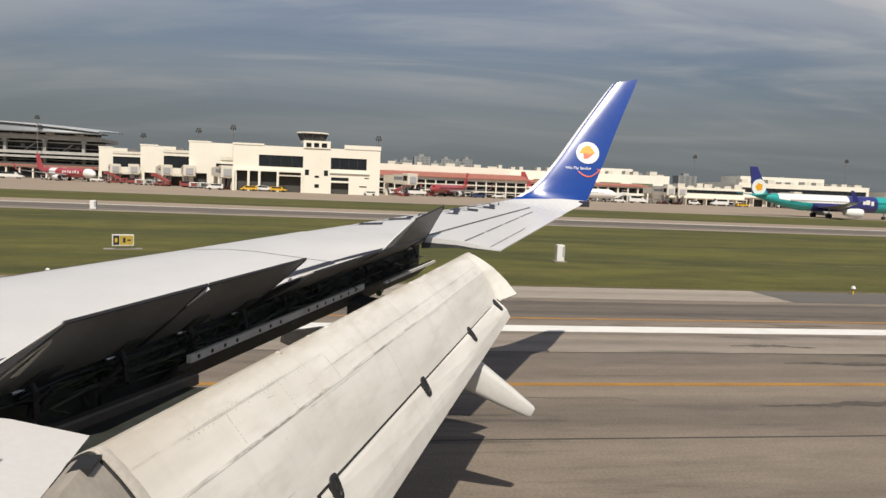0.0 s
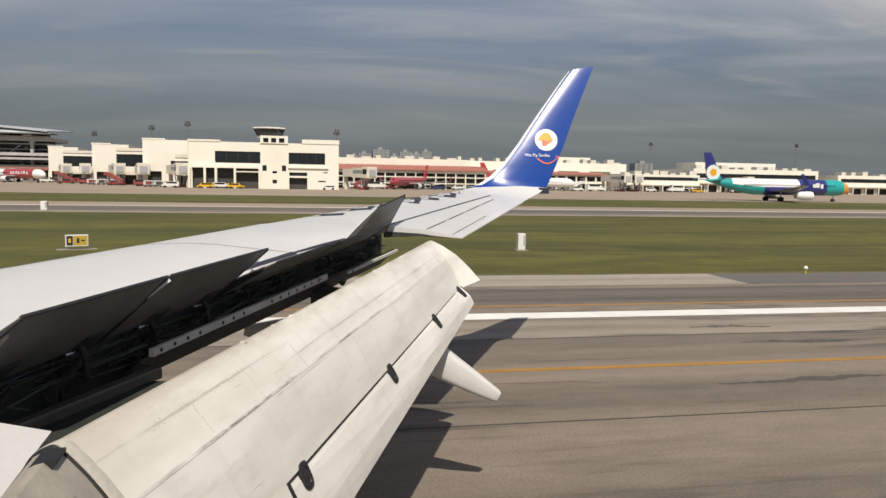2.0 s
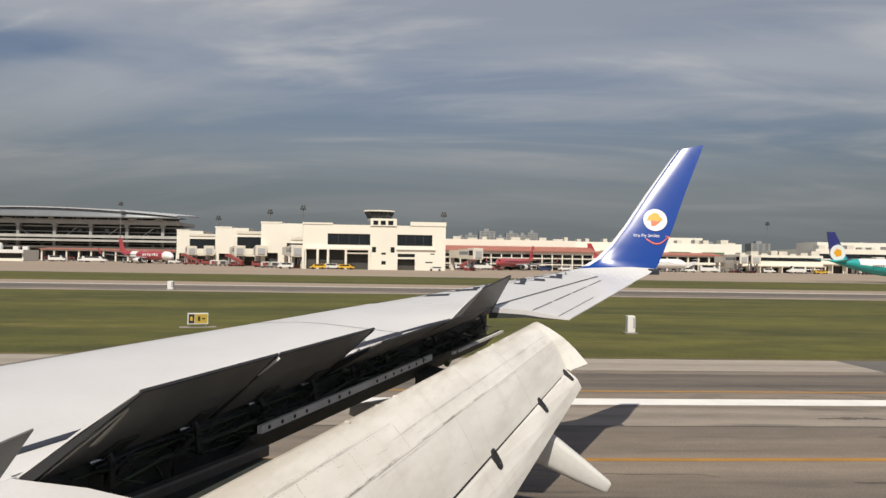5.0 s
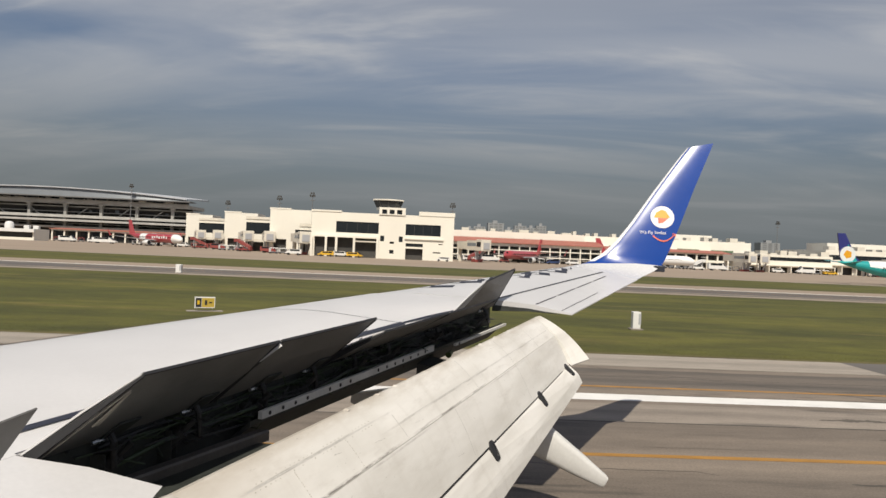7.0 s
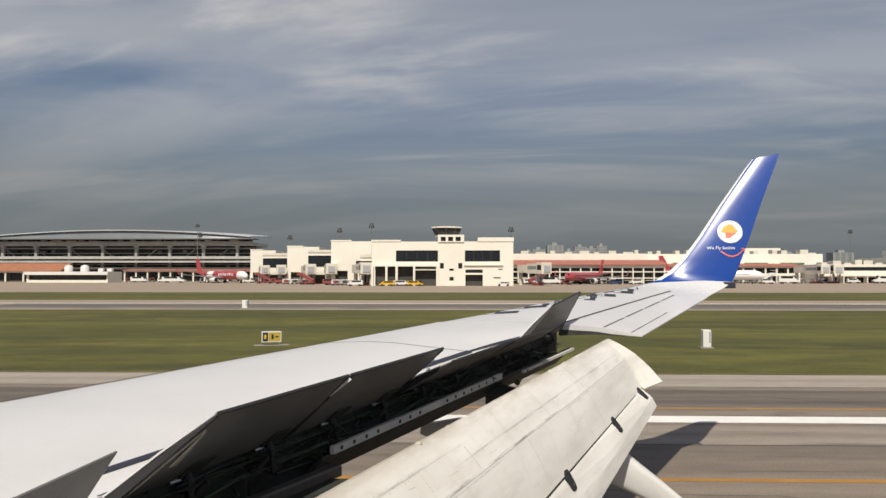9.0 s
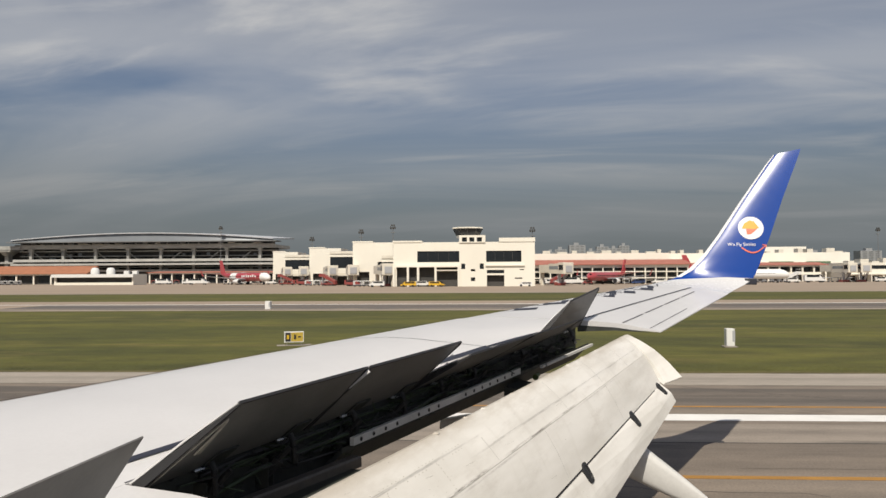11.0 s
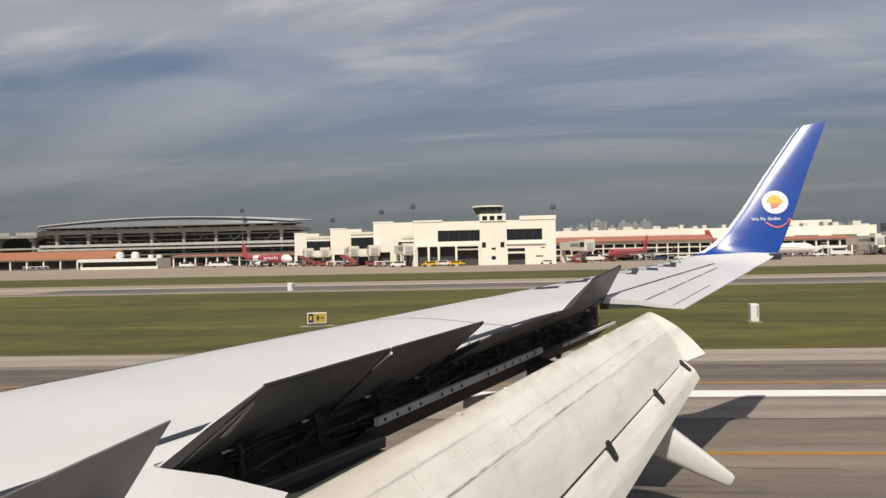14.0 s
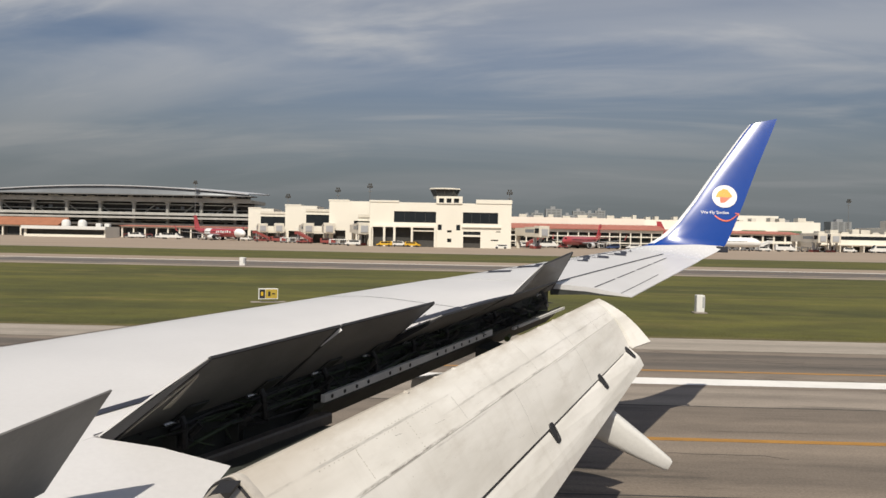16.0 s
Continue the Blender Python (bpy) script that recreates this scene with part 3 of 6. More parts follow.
def spoiler(yh0, yh1, yt0, yt1, angle, ribs=2):
    """A hinged spoiler panel: painted upper skin, grey underside with stiffeners, dark plates as shaded pockets, and
    bright links.
    """
    h0, h1 = Vector((HG(yh0) + 0.006, yh0, skin(HG(yh0), yh0))), Vector((HG(yh1) + 0.006, yh1, skin(HG(yh1), yh1)))
    t0, t1 = Vector((ST(yt0), yt0, skin(ST(yt0), yt0))), Vector((ST(yt1), yt1, skin(ST(yt1), yt1)))
    axis = (h1 - h0).normalized()
    rot = Matrix.Translation(h0) @ Matrix.Rotation(radians(-angle), 4, axis) @ Matrix.Translation(-h0)
    nrm = axis.cross(t0 - h0).normalized()
    if nrm.z < 0:
        nrm = -nrm
    P = lambda a, b, d: rot @ ((h0.lerp(h1, a)).lerp(t0.lerp(t1, a), b) - nrm * d)
    up = Shape().loft([[P(a, 0, 0), P(a, 0.5, -0.012), P(a, 1, 0), P(a, 1, 0.006), P(a, 0.5, 0.0), P(a, 0, 0.012)] for a in (0.004, 0.5, 0.996)])
    body = up.make("spoiler", WING_PAINT, airliner, "raised spoiler panel, white above", smooth=True)
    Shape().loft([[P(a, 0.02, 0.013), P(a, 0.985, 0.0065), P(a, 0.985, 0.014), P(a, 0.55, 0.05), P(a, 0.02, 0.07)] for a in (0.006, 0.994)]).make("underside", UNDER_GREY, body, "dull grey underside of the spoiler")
    # dark edge seal along the trailing edge, and side seals
    Shape().loft([[P(a, 0.985, -0.001), P(a, 1.004, -0.001), P(a, 1.004, 0.018), P(a, 0.985, 0.018)] for a in (0.004, 0.996)]).make("edge_seal", BLACK, body)
    for a in (0.0, 0.985):
        Shape().loft([[P(a, b, 0.012), P(a + 0.015, b, 0.012), P(a + 0.015, b, 0.06 * (1 - b) + 0.022), P(a, b, 0.06 * (1 - b) + 0.022)] for b in (0.02, 0.98)]).make("side_seal", BLACK, body)
    if yh0 < 6:                                                       # pale seal strip near the inboard edge, bright strip at the seam
        Shape().loft([[P(a, b, d), P(a + w, b, d), P(a + w, b, d + 0.008), P(a, b, d + 0.008)] for a, b, d, w in ((0.085, 0.40, 0.066, 0.036), (0.060, 0.60, 0.056, 0.022), (0.036, 0.82, 0.040, 0.004))]).make("seal_strip", TAN_SKIN, body, "tan loose seal strip")
        Shape().loft([[P(a, b, d), P(a + 0.006, b, d), P(a + 0.006, b, d + 0.006), P(a, b, d + 0.006)] for a, b, d in ((0.040, 0.04, 0.074), (0.026, 0.84, 0.036))]).make("seal_edge", TAN_SKIN, body, "thin pale edge of the seal")
        Shape().loft([[P(0.993, b, 0.02), P(1.002, b, 0.02), P(1.002, b, 0.045), P(0.993, b, 0.045)] for b in (0.70, 0.985)]).make("seam_strip", WHITE_GLOSS, body, "bright strip at the panel seam")
    rnd = random.Random(int(yh0 * 100))
    n = max(1, ribs)
    for i in range(n):
        a = (i + 0.62) / n
        w = 0.16 / (yh1 - yh0)
        # no recess: a dark plate gives the pocket's shade
        Shape().loft([[P(a, b, d), P(a + w, b, d), P(a + w, b, d + 0.012), P(a, b, d + 0.012)] for b, d in ((0.03, 0.074), (0.26, 0.066))]).make("pocket", DARK_BAY, body)
        Shape().tube([P(a + w * 0.3, 0.10, 0.075), P(a + w * 0.3, 0.09, 0.13), P(a + w * 0.5, -0.05, 0.26)], 0.022, 8).make("actuator_rod", DARK_METAL, body)
        Shape().tube([P(a - w * 0.3, 0.045, 0.085), P(a + w * 0.55, 0.045, 0.085)], 0.014, 6).make("link_pin", STEEL, body, "bright steel hinge pin")
    return body


A_OPEN = 52
panel_a = spoiler(5.775, 7.13, 5.885, 7.075, A_OPEN, 2)
panel_b = spoiler(7.145, 8.395, 7.09, 8.36, 52, 2)
panel_c = spoiler(8.41, 9.56, 8.375, 9.66, 40, 2)
panel_d = spoiler(9.575, 10.84, 9.675, 10.95, 40, 1)
panel_e = spoiler(10.855, 12.06, 10.965, 12.24, 66, 1)


def ground_spoiler():
    h0, h1 = Vector((-2.62, 3.3, top(3.3) - 0.02)), Vector((-2.50, 5.0, top(5.0) - 0.04))
    t0, t1 = Vector((-2.27, 3.3, 2.88)), Vector((-2.14, 5.0, 3.02))
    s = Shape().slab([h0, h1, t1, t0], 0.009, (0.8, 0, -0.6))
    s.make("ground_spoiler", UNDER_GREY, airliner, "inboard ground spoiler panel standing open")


ground_spoiler()

# bay below the spoilers; dark plates stand in for its shaded void
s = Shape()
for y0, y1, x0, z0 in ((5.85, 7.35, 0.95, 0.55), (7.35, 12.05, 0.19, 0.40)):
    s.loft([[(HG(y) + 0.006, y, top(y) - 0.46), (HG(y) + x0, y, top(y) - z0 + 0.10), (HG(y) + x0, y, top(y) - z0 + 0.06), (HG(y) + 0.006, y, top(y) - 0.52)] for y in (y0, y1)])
s.make("bay_floor", DARK_BAY, airliner, "dark plates for the shaded void of the open spoiler bay")
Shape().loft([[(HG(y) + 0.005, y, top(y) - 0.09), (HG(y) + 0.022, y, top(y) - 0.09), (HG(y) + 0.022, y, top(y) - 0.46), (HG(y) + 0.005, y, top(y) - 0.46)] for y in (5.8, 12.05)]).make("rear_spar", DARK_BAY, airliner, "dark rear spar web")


# added dark plate: shade below the outer wing's inboard edge
y = 12.096
Shape().loft([[(HG(y) + 0.03, y - d, top(y) - 0.075), (0.12, y - d, top(y) - 0.10), (AT(y) - 0.12, y - d, top(y) - 0.165), (0.12, y - d, top(y) - 0.140), (HG(y) + 0.03, y - d, top(y) - 0.160)] for d in (0.0, 0.01)]).make("bay_end_wall", DARK_BAY, airliner, "dark plate for the shade under the outer wing's edge")


def bay_clutter():
    rnd = random.Random(11)
    P = lambda y, dx, dz: Vector((HG(y) + dx, y, top(y) - dz))
    for k in range(9):                                                   # long pipes along the span
        y0 = rnd.uniform(5.9, 7.5)
        y1 = rnd.uniform(9.5, 11.9)
        dx, dz = rnd.uniform(0.03, 0.15), rnd.uniform(0.14, 0.32)
        pts, y = [], y0
        while y < y1:
            pts.append(P(y, dx + rnd.uniform(-0.02, 0.02), dz + rnd.uniform(-0.03, 0.03)))
            y += rnd.uniform(0.3, 0.6)
        Shape().tube(pts, rnd.choice((0.006, 0.009, 0.014)), 6).make("pipe", rnd.choice((DARK_METAL, GREEN_PRIMER, DARK_METAL, GREEN_PRIMER)), airliner)
    for k in range(120):                                                  # looped cables and hoses
        y = rnd.uniform(5.95, 11.8)
        dx, dz = rnd.uniform(0.03, 0.14), rnd.uniform(0.10, 0.30)
        a = P(y, dx, dz)
        pts = [a + Vector((rnd.uniform(-0.03, 0.05) * j, 0.05 * j * rnd.uniform(0.5, 1.6), math.sin(j * 1.1 + k) * 0.05 + rnd.uniform(-0.02, 0.02))) for j in range(7)]
        Shape().tube(pts, rnd.uniform(0.002, 0.0065), 5).make("cable", rnd.choice((DARK_METAL, BLACK, DARK_METAL, GREEN_PRIMER, BLACK, GREEN_PRIMER)), airliner)
    for y in (6.25, 6.75, 7.5, 8.05, 8.8, 9.4, 10.3, 10.9, 11.5):          # actuators with brackets
        a, b = P(y, 0.03, 0.33), P(y + 0.05, 0.20, 0.13)
        Shape().tube([a, a.lerp(b, 0.6)], 0.045, 10).make("actuator", DARK_METAL, airliner)
        Shape().tube([a.lerp(b, 0.55), b], 0.02, 8).make("actuator_piston", DARK_METAL, airliner)
        Shape().box(a.x - 0.03, a.x + 0.07, y - 0.05, y - 0.035, a.z - 0.07, a.z + 0.14).box(a.x - 0.03, a.x + 0.07, y + 0.035, y + 0.05, a.z - 0.07, a.z + 0.14).make("bracket", DARK_BAY, airliner)


bay_clutter()


def hole_beam(name, y0, y1, dx0, dx1, dz, high, step):
    """A pale beam along the bay's lower lip; a row of black discs paints its round holes' dark insides."""
    P = lambda y, k, z: Vector((HG(y) + dx0 + (dx1 - dx0) * k, y, top(y) - dz + z))
    rings = [[P(y, 0, 0), P(y, 1, 0), P(y, 1, high), P(y, 0.0, high)] for y in (y0, y1)]
    beam = Shape().loft(rings).make(name, RAIL_WHITE, airliner, "pale perforated beam along the spoiler bay")
    y, k = y0 + 0.08, 0
    while y < y1 - 0.05:
        k += 1
        if k in (5, 9, 10):                                              # the row of holes has gaps
            y += step
            continue
        c = P(y, 1, high * 0.5) + Vector((0.002, 0, 0))
        # black disc on the solid face, for the shade in a hole
        Shape().tube([c, c + Vector((0.004, -0.001, 0))], 0.017, 8).make("hole", BLACK, beam)
        y += step


hole_beam("perforated_beam", 7.42, 10.1, 0.20, 0.235, 0.30, 0.062, 0.15)
hole_beam("outer_beam", 10.55, 12.0, 0.24, 0.27, 0.33, 0.03, 5.0)

# ledge beam inboard
Shape().loft([[(HG(y) + dx, y, top(y) - 0.385), (HG(y) + dx + 0.075, y, top(y) - 0.385), (HG(y) + dx + 0.085, y, top(y) - 0.40), (HG(y) + dx + 0.085, y, top(y) - 0.47), (HG(y) + dx, y, top(y) - 0.47)] for y, dx in ((5.9, 0.02), (7.45, 0.19))]).make("ledge_beam", LEDGE, airliner, "dull grey-brown ledge beam in the bay")

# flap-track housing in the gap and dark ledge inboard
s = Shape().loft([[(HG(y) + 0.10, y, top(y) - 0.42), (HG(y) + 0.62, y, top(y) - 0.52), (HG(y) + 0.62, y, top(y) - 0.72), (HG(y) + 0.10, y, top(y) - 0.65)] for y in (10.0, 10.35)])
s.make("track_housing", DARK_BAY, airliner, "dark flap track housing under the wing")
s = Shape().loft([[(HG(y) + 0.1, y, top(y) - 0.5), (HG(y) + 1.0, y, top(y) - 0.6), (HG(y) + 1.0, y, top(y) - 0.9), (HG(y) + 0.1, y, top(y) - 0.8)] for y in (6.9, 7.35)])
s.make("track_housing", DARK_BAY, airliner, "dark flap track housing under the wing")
for y, dx, dz in ((10.2, 0.35, 0.36), (10.1, 0.42, 0.42)):
    p = Vector((HG(y) + dx, y, top(y) - dz))
    Shape().tube([p, p + Vector((0.02, 0.12, 0.02))], [0.034, 0.024], 10).make("green_actuator", ACT_GREEN, airliner, "green primed flap actuator")

# flaps
def FF(y): return Vector((0.254 + 0.270 * (y - 11.88), y, 2.994 + 0.056 * (y - 11.88)))
def FS(y): return Vector((0.645 + 0.265 * (y - 11.63), y, 2.396 + 0.090 * (y - 11.63)))
def FA(y): return Vector((0.864 + 0.270 * (y - 11.75), y, 2.191 + 0.148 * (y - 11.75)))


# share of the way from the flap's front edge to its rear one, and how far its skin bulges there; a skin lap makes the step
CREST = (0.08, 0.2, 0.33, 0.43, 0.447, 0.457, 0.58, 0.72, 0.87, 1.0)
BULGE = (0.022, 0.046, 0.060, 0.0665, 0.0685, 0.0655, 0.060, 0.047, 0.022, 0.0)


def span_map(ob):
    """Lays the paint out on a flap part: along the span, and from its front edge to its rear one."""
    lay = ob.data.uv_layers.new(name="span")
    for loop in ob.data.loops:
        p = ob.data.vertices[loop.vertex_index].co
        f = FF(p.y)
        d = FS(p.y) - f
        lay.data[loop.index].uv = (p.y, (p - f).dot(d) / d.dot(d))
    return ob


def flap_ring(y, tail=None):
    f, e = FF(y), FS(y)
    pull = tail - e if tail else Vector()                                # how far the rear edge is drawn out
    d = e - f
    n = Vector((-d.z, 0, d.x)).normalized()
    if n.x < 0:
        n = -n
    ring = [f + Vector((-0.16, 0, -0.30)), f + Vector((-0.155, 0, -0.14)), f + Vector((-0.10, 0, -0.045)), f + Vector((-0.04, 0, -0.01)), f]
    ring += [f + d * t + n * b + pull * t ** 1.1 for t, b in zip(CREST, BULGE)]
    e = e + pull
    ring += [e + Vector((-0.01, 0, -0.014)), f + d * 0.6 - n * 0.09, f + d * 0.25 - n * 0.16]
    return ring


ys = [5.12, 6.0, 7.2, 8.4, 9.6, 10.8, 11.72]
flap = span_map(Shape().loft([flap_ring(y) for y in ys]).make("main_flap", FLAP_PAINT, airliner, "weathered off-white main flap, fully lowered", smooth=True, sharp=8))
span_map(Shape().loft([flap_ring(11.725, FS(11.725) + Vector((0.05, 0, 0.0))), flap_ring(11.96, Vector((0.95, 11.96, 2.462)))]).make("flap_end_tab", FLAP_PAINT, airliner, "white flap end plate", smooth=True))


def aft_ring(y):
    a, e = FS(y) + Vector((-0.045, 0, -0.008)), FA(y)
    d = e - a
    n = Vector((-d.z, 0, d.x)).normalized()
    if n.x < 0:
        n = -n
    return [a + Vector((-0.03, 0, -0.06)), a + n * 0.016, a + d * 0.14 + n * 0.036, a + d * 0.5 + n * 0.044, a + d * 0.66 + n * 0.040, e, e + Vector((-0.012, 0, -0.006)), a + d * 0.5 - n * 0.05]


span_map(Shape().loft([aft_ring(y) for y in (5.12, 6.4, 8.0, 9.6, 11.0, 11.71)]).make("aft_flap", FLAP_PAINT, airliner, "off-white aft flap segment"))


def cove_panel():
    """The main flap's skin runs on over the aft segment at its inboard end, and stops at a dark gap."""
    def ring(y):
        a, e = FS(y) + Vector((-0.045, 0, -0.008)), FA(y)
        d = e - a
        n = Vector((-d.z, 0, d.x)).normalized()
        if n.x < 0:
            n = -n
        return [a + n * 0.052, a + d * 0.35 + n * 0.064, a + d * 0.8 + n * 0.050, a + d * 1.12 + n * 0.012, a + d * 1.12 - n * 0.01, a + d * 0.3 - n * 0.02]

    span_map(Shape().loft([ring(y) for y in (5.12, 5.7, 6.33)]).make("cove_panel", FLAP_PAINT, airliner, "white flap skin running over the aft segment", smooth=True))
    # shade of the gap, put in as a thin black plate
    lo, hi = ring(6.335), ring(6.375)
    Shape().loft([[p.lerp(sum(r, Vector()) / 6, 0.06) for p in r] for r in (lo, hi)]).make("gap_seal", BLACK, airliner, "black plate for the shaded gap at the end of the flap skin")


cove_panel()


def rim_curve(pts):
    """The same curve with rounded corners."""
    for _ in range(3):
        pts = [pts[0]] + [q for a, b in zip(pts, pts[1:]) for q in (a.lerp(b, 0.25), a.lerp(b, 0.75))] + [pts[-1]]
    return pts


def inboard_section():
    """The soiled inboard flap beside the main flap, with its gap, rim band and patches."""
    ring0 = flap_ring(5.10)
    mid = sum(ring0, Vector()) / len(ring0)

    def ring(y, k=0.965):
        return [mid.lerp(p, k) + Vector(((5.10 - y) * 0.12, y - 5.10, (y - 5.10) * 0.09)) for p in ring0]

    part_ = Shape().loft([ring(y) for y in (5.095, 4.6, 4.0, 3.4, 2.6)]).make("inboard_flap", TAN_SKIN, airliner, "soiled tan-grey inboard flap, lowered", smooth=True, sharp=12)
    # dark seal where the two flaps meet
    arc = flap_ring(5.115)[1:15]
    Shape().tube([p + Vector((0, -0.012, -0.008)) for p in rim_curve(arc)], 0.010, 8).make("flap_end_seal", BLACK, airliner, "black rubber seal at the flap's inboard end", smooth=True)
    # bright worn band on the main flap's inboard end
    band = Shape()
    rows = []
    for y, lift in ((5.118, 0.0), (5.122, 0.006), (5.155, 0.008), (5.185, 0.0)):
        r = flap_ring(y)[2:9]
        rows.append([p + Vector((0.3, 0, 0.95)) * lift for p in rim_curve(r)])
    band.loft(rows, closed=False, caps=False).make("flap_end_band", BAND_PAINT, airliner, "worn shiny band at the flap's inboard end", smooth=True)
    # black gap filler in front of the inboard flap
    r0, r1 = ring(5.09), ring(4.2)
    Shape().loft([[r[1] + Vector((-0.012, 0, 0.0)), r[3] + Vector((-0.008, 0, 0.006)), r[4] + Vector((0.05, 0, 0.006)), r[4] + Vector((0.05, 0, -0.01)), r[1] + Vector((0.02, 0, -0.1))] for r in (r0, ring(4.95))]).make("gap_filler", BLACK, part_, "black rubber gap filler")
    for y0, y1, a, b in ((4.93, 4.72, 6, 8), (4.55, 4.30, 5, 7)):
        lo, hi = ring(y0, 0.97), ring(y1, 0.97)
        Shape().loft([[lo[k] for k in range(a, b + 1)], [hi[k] for k in range(a, b + 1)]], closed=False).make("repair_patch", TAN_DARK, part_, "darker square repair patch")


inboard_section()


def flap_on(y, t, lift=0.004):
    """A point on the main flap's outer face, t from its crest to its rear edge."""
    f, e = FF(y), FS(y)
    d = e - f
    n = Vector((-d.z, 0, d.x)).normalized()
    if n.x < 0:
        n = -n
    b = np.interp(t, (0, *CREST), (0, *BULGE))
    return f + d * t + n * (b + lift)


def hinge_plate(y):
    """A black rubber-lipped hinge plate that straddles the slot: a rounded rim round a sunken grey tongue."""
    a, e = FS(y) + Vector((-0.045, 0, -0.008)), FA(y)
    d = (e - a).normalized()
    n = Vector((-d.z, 0, d.x)).normalized()
    if n.x < 0:
        n = -n
    side = Vector((0.26, 1, 0.1)).normalized()
    P = lambda q, w, h: a + d * q + side * w + n * h
    rim = []
    for k in range(20):
        b = 2 * math.pi * k / 20
        cs, sn = (math.copysign(abs(q) ** 0.6, q) for q in (math.cos(b), math.sin(b)))
        rim.append((0.075 - 0.095 * cs, 0.060 * sn))
    o = Shape().loft([[P(q, w, 0.030) for q, w in rim], [P(q, w, 0.054) for q, w in rim], [P(0.075 + (q - 0.075) * 0.66, w * 0.50, 0.058) for q, w in rim], [P(0.075 + (q - 0.075) * 0.64, w * 0.45, 0.046) for q, w in rim]])
    hinge = o.make("hinge_bracket", BLACK, airliner, "dark looped hinge bracket in the flap slot", smooth=True)
    Shape().loft([[P(0.05 + (q - 0.075) * 0.45, w * 0.30, h) for q, w in rim] for h in (0.045, 0.052)]).make("hinge_core", DARK_METAL, hinge)


for y in (8.50, 10.20, 11.55, 6.58):
    hinge_plate(y)
# black strip that stands in for the shadow in the slot gap
Shape().loft([[FS(y) + Vector((-0.006, 0, -0.006)), FS(y) + Vector((0.003, 0, -0.010)), FS(y) + Vector((-0.001, 0, -0.026)), FS(y) + Vector((-0.03, 0, -0.03))] for y in (5.12, 11.7)]).make("slot_seal", BLACK, airliner)


def flap_seams():
    for y, t0, t1 in ((7.20, 0.20, 0.43), (8.75, 0.03, 0.44), (8.1, 0.47, 0.96), (9.9, 0.03, 0.97), (10.9, 0.03, 0.44)):     # ribs across the flap
        s = Shape()
        rings = []
        for t in np.linspace(t0, t1, 12):
            rings.append([flap_on(y - 0.004 + 0.02 * t, t, 0.0015), flap_on(y + 0.004 + 0.02 * t, t, 0.0015)])
        s.loft(rings, closed=False).make("flap_seam", RIVET, flap)
    for t, y0, y1 in ((0.175, 5.55, 6.95), (0.29, 7.3, 11.6)):        # seams along the flap
        s = Shape()
        s.loft([[flap_on(y, t - 0.003, 0.0015), flap_on(y, t + 0.003, 0.0015)] for y in np.linspace(y0, y1, 14)], closed=False).make("flap_seam", RIVET, flap)
    rnd = random.Random(3)
    s = Shape()                                                      # rivets beside the inboard seam and across the flap
    spots = [(y, t) for t in (0.155, 0.195) for y in np.linspace(5.6, 6.9, 30)] + [(y, t) for y in (5.95, 6.55) for t in np.linspace(0.21, 0.43, 16)]
    for y, t in spots:
        if rnd.random() < 0.35:
            continue
        p = flap_on(y, t, 0.002)
        r = rnd.uniform(0.0016, 0.0030)
        s.box(p.x - r, p.x + r, p.y - r, p.y + r, p.z - 0.003, p.z + 0.001)
    tagged(s.make("rivet_row", RIVET_DARK, flap), kind="stuff")
    for k in range(9):                                               # scuffs worn into the paint
        y, t, w = rnd.uniform(6.0, 10.4), rnd.uniform(0.1, 0.9), rnd.uniform(0.03, 0.16)
        thin = rnd.uniform(0.001, 0.003)
        s = Shape()
        s.loft([[flap_on(y + w * j / 5, t - thin * rnd.random() + 0.01 * j / 5, 0.0012), flap_on(y + w * j / 5, t + thin * rnd.random() + 0.01 * j / 5, 0.0012)] for j in range(6)], closed=False)
        s.make("scuff", SCUFF if k % 2 else SEAM_PALE, flap)
    for k in range(8):                                               # nibs of torn seal on the flap's front edge
        y = 6.7 + k * 0.55 + rnd.uniform(-0.22, 0.22)
        p = FF(y)
        w, h = rnd.uniform(0.010, 0.035), rnd.uniform(0.001, 0.006)
        nib = Shape().loft([[(p.x - 0.04, y - w, p.z - 0.014), (p.x - 0.04, y + w, p.z - 0.014), (p.x + 0.012, y + w, p.z - 0.004), (p.x + 0.012, y - w, p.z - 0.004)],
                            [(p.x - 0.025, y - w * 0.6, p.z + h * 0.5), (p.x - 0.025, y + w * 0.3, p.z + h), (p.x, y + w * 0.5, p.z + h * 0.8), (p.x, y - w * 0.6, p.z + h * 0.5)]])
        span_map(nib.make("seal_nib", FLAP_PAINT, flap, "torn pale edge seal"))


flap_seams()


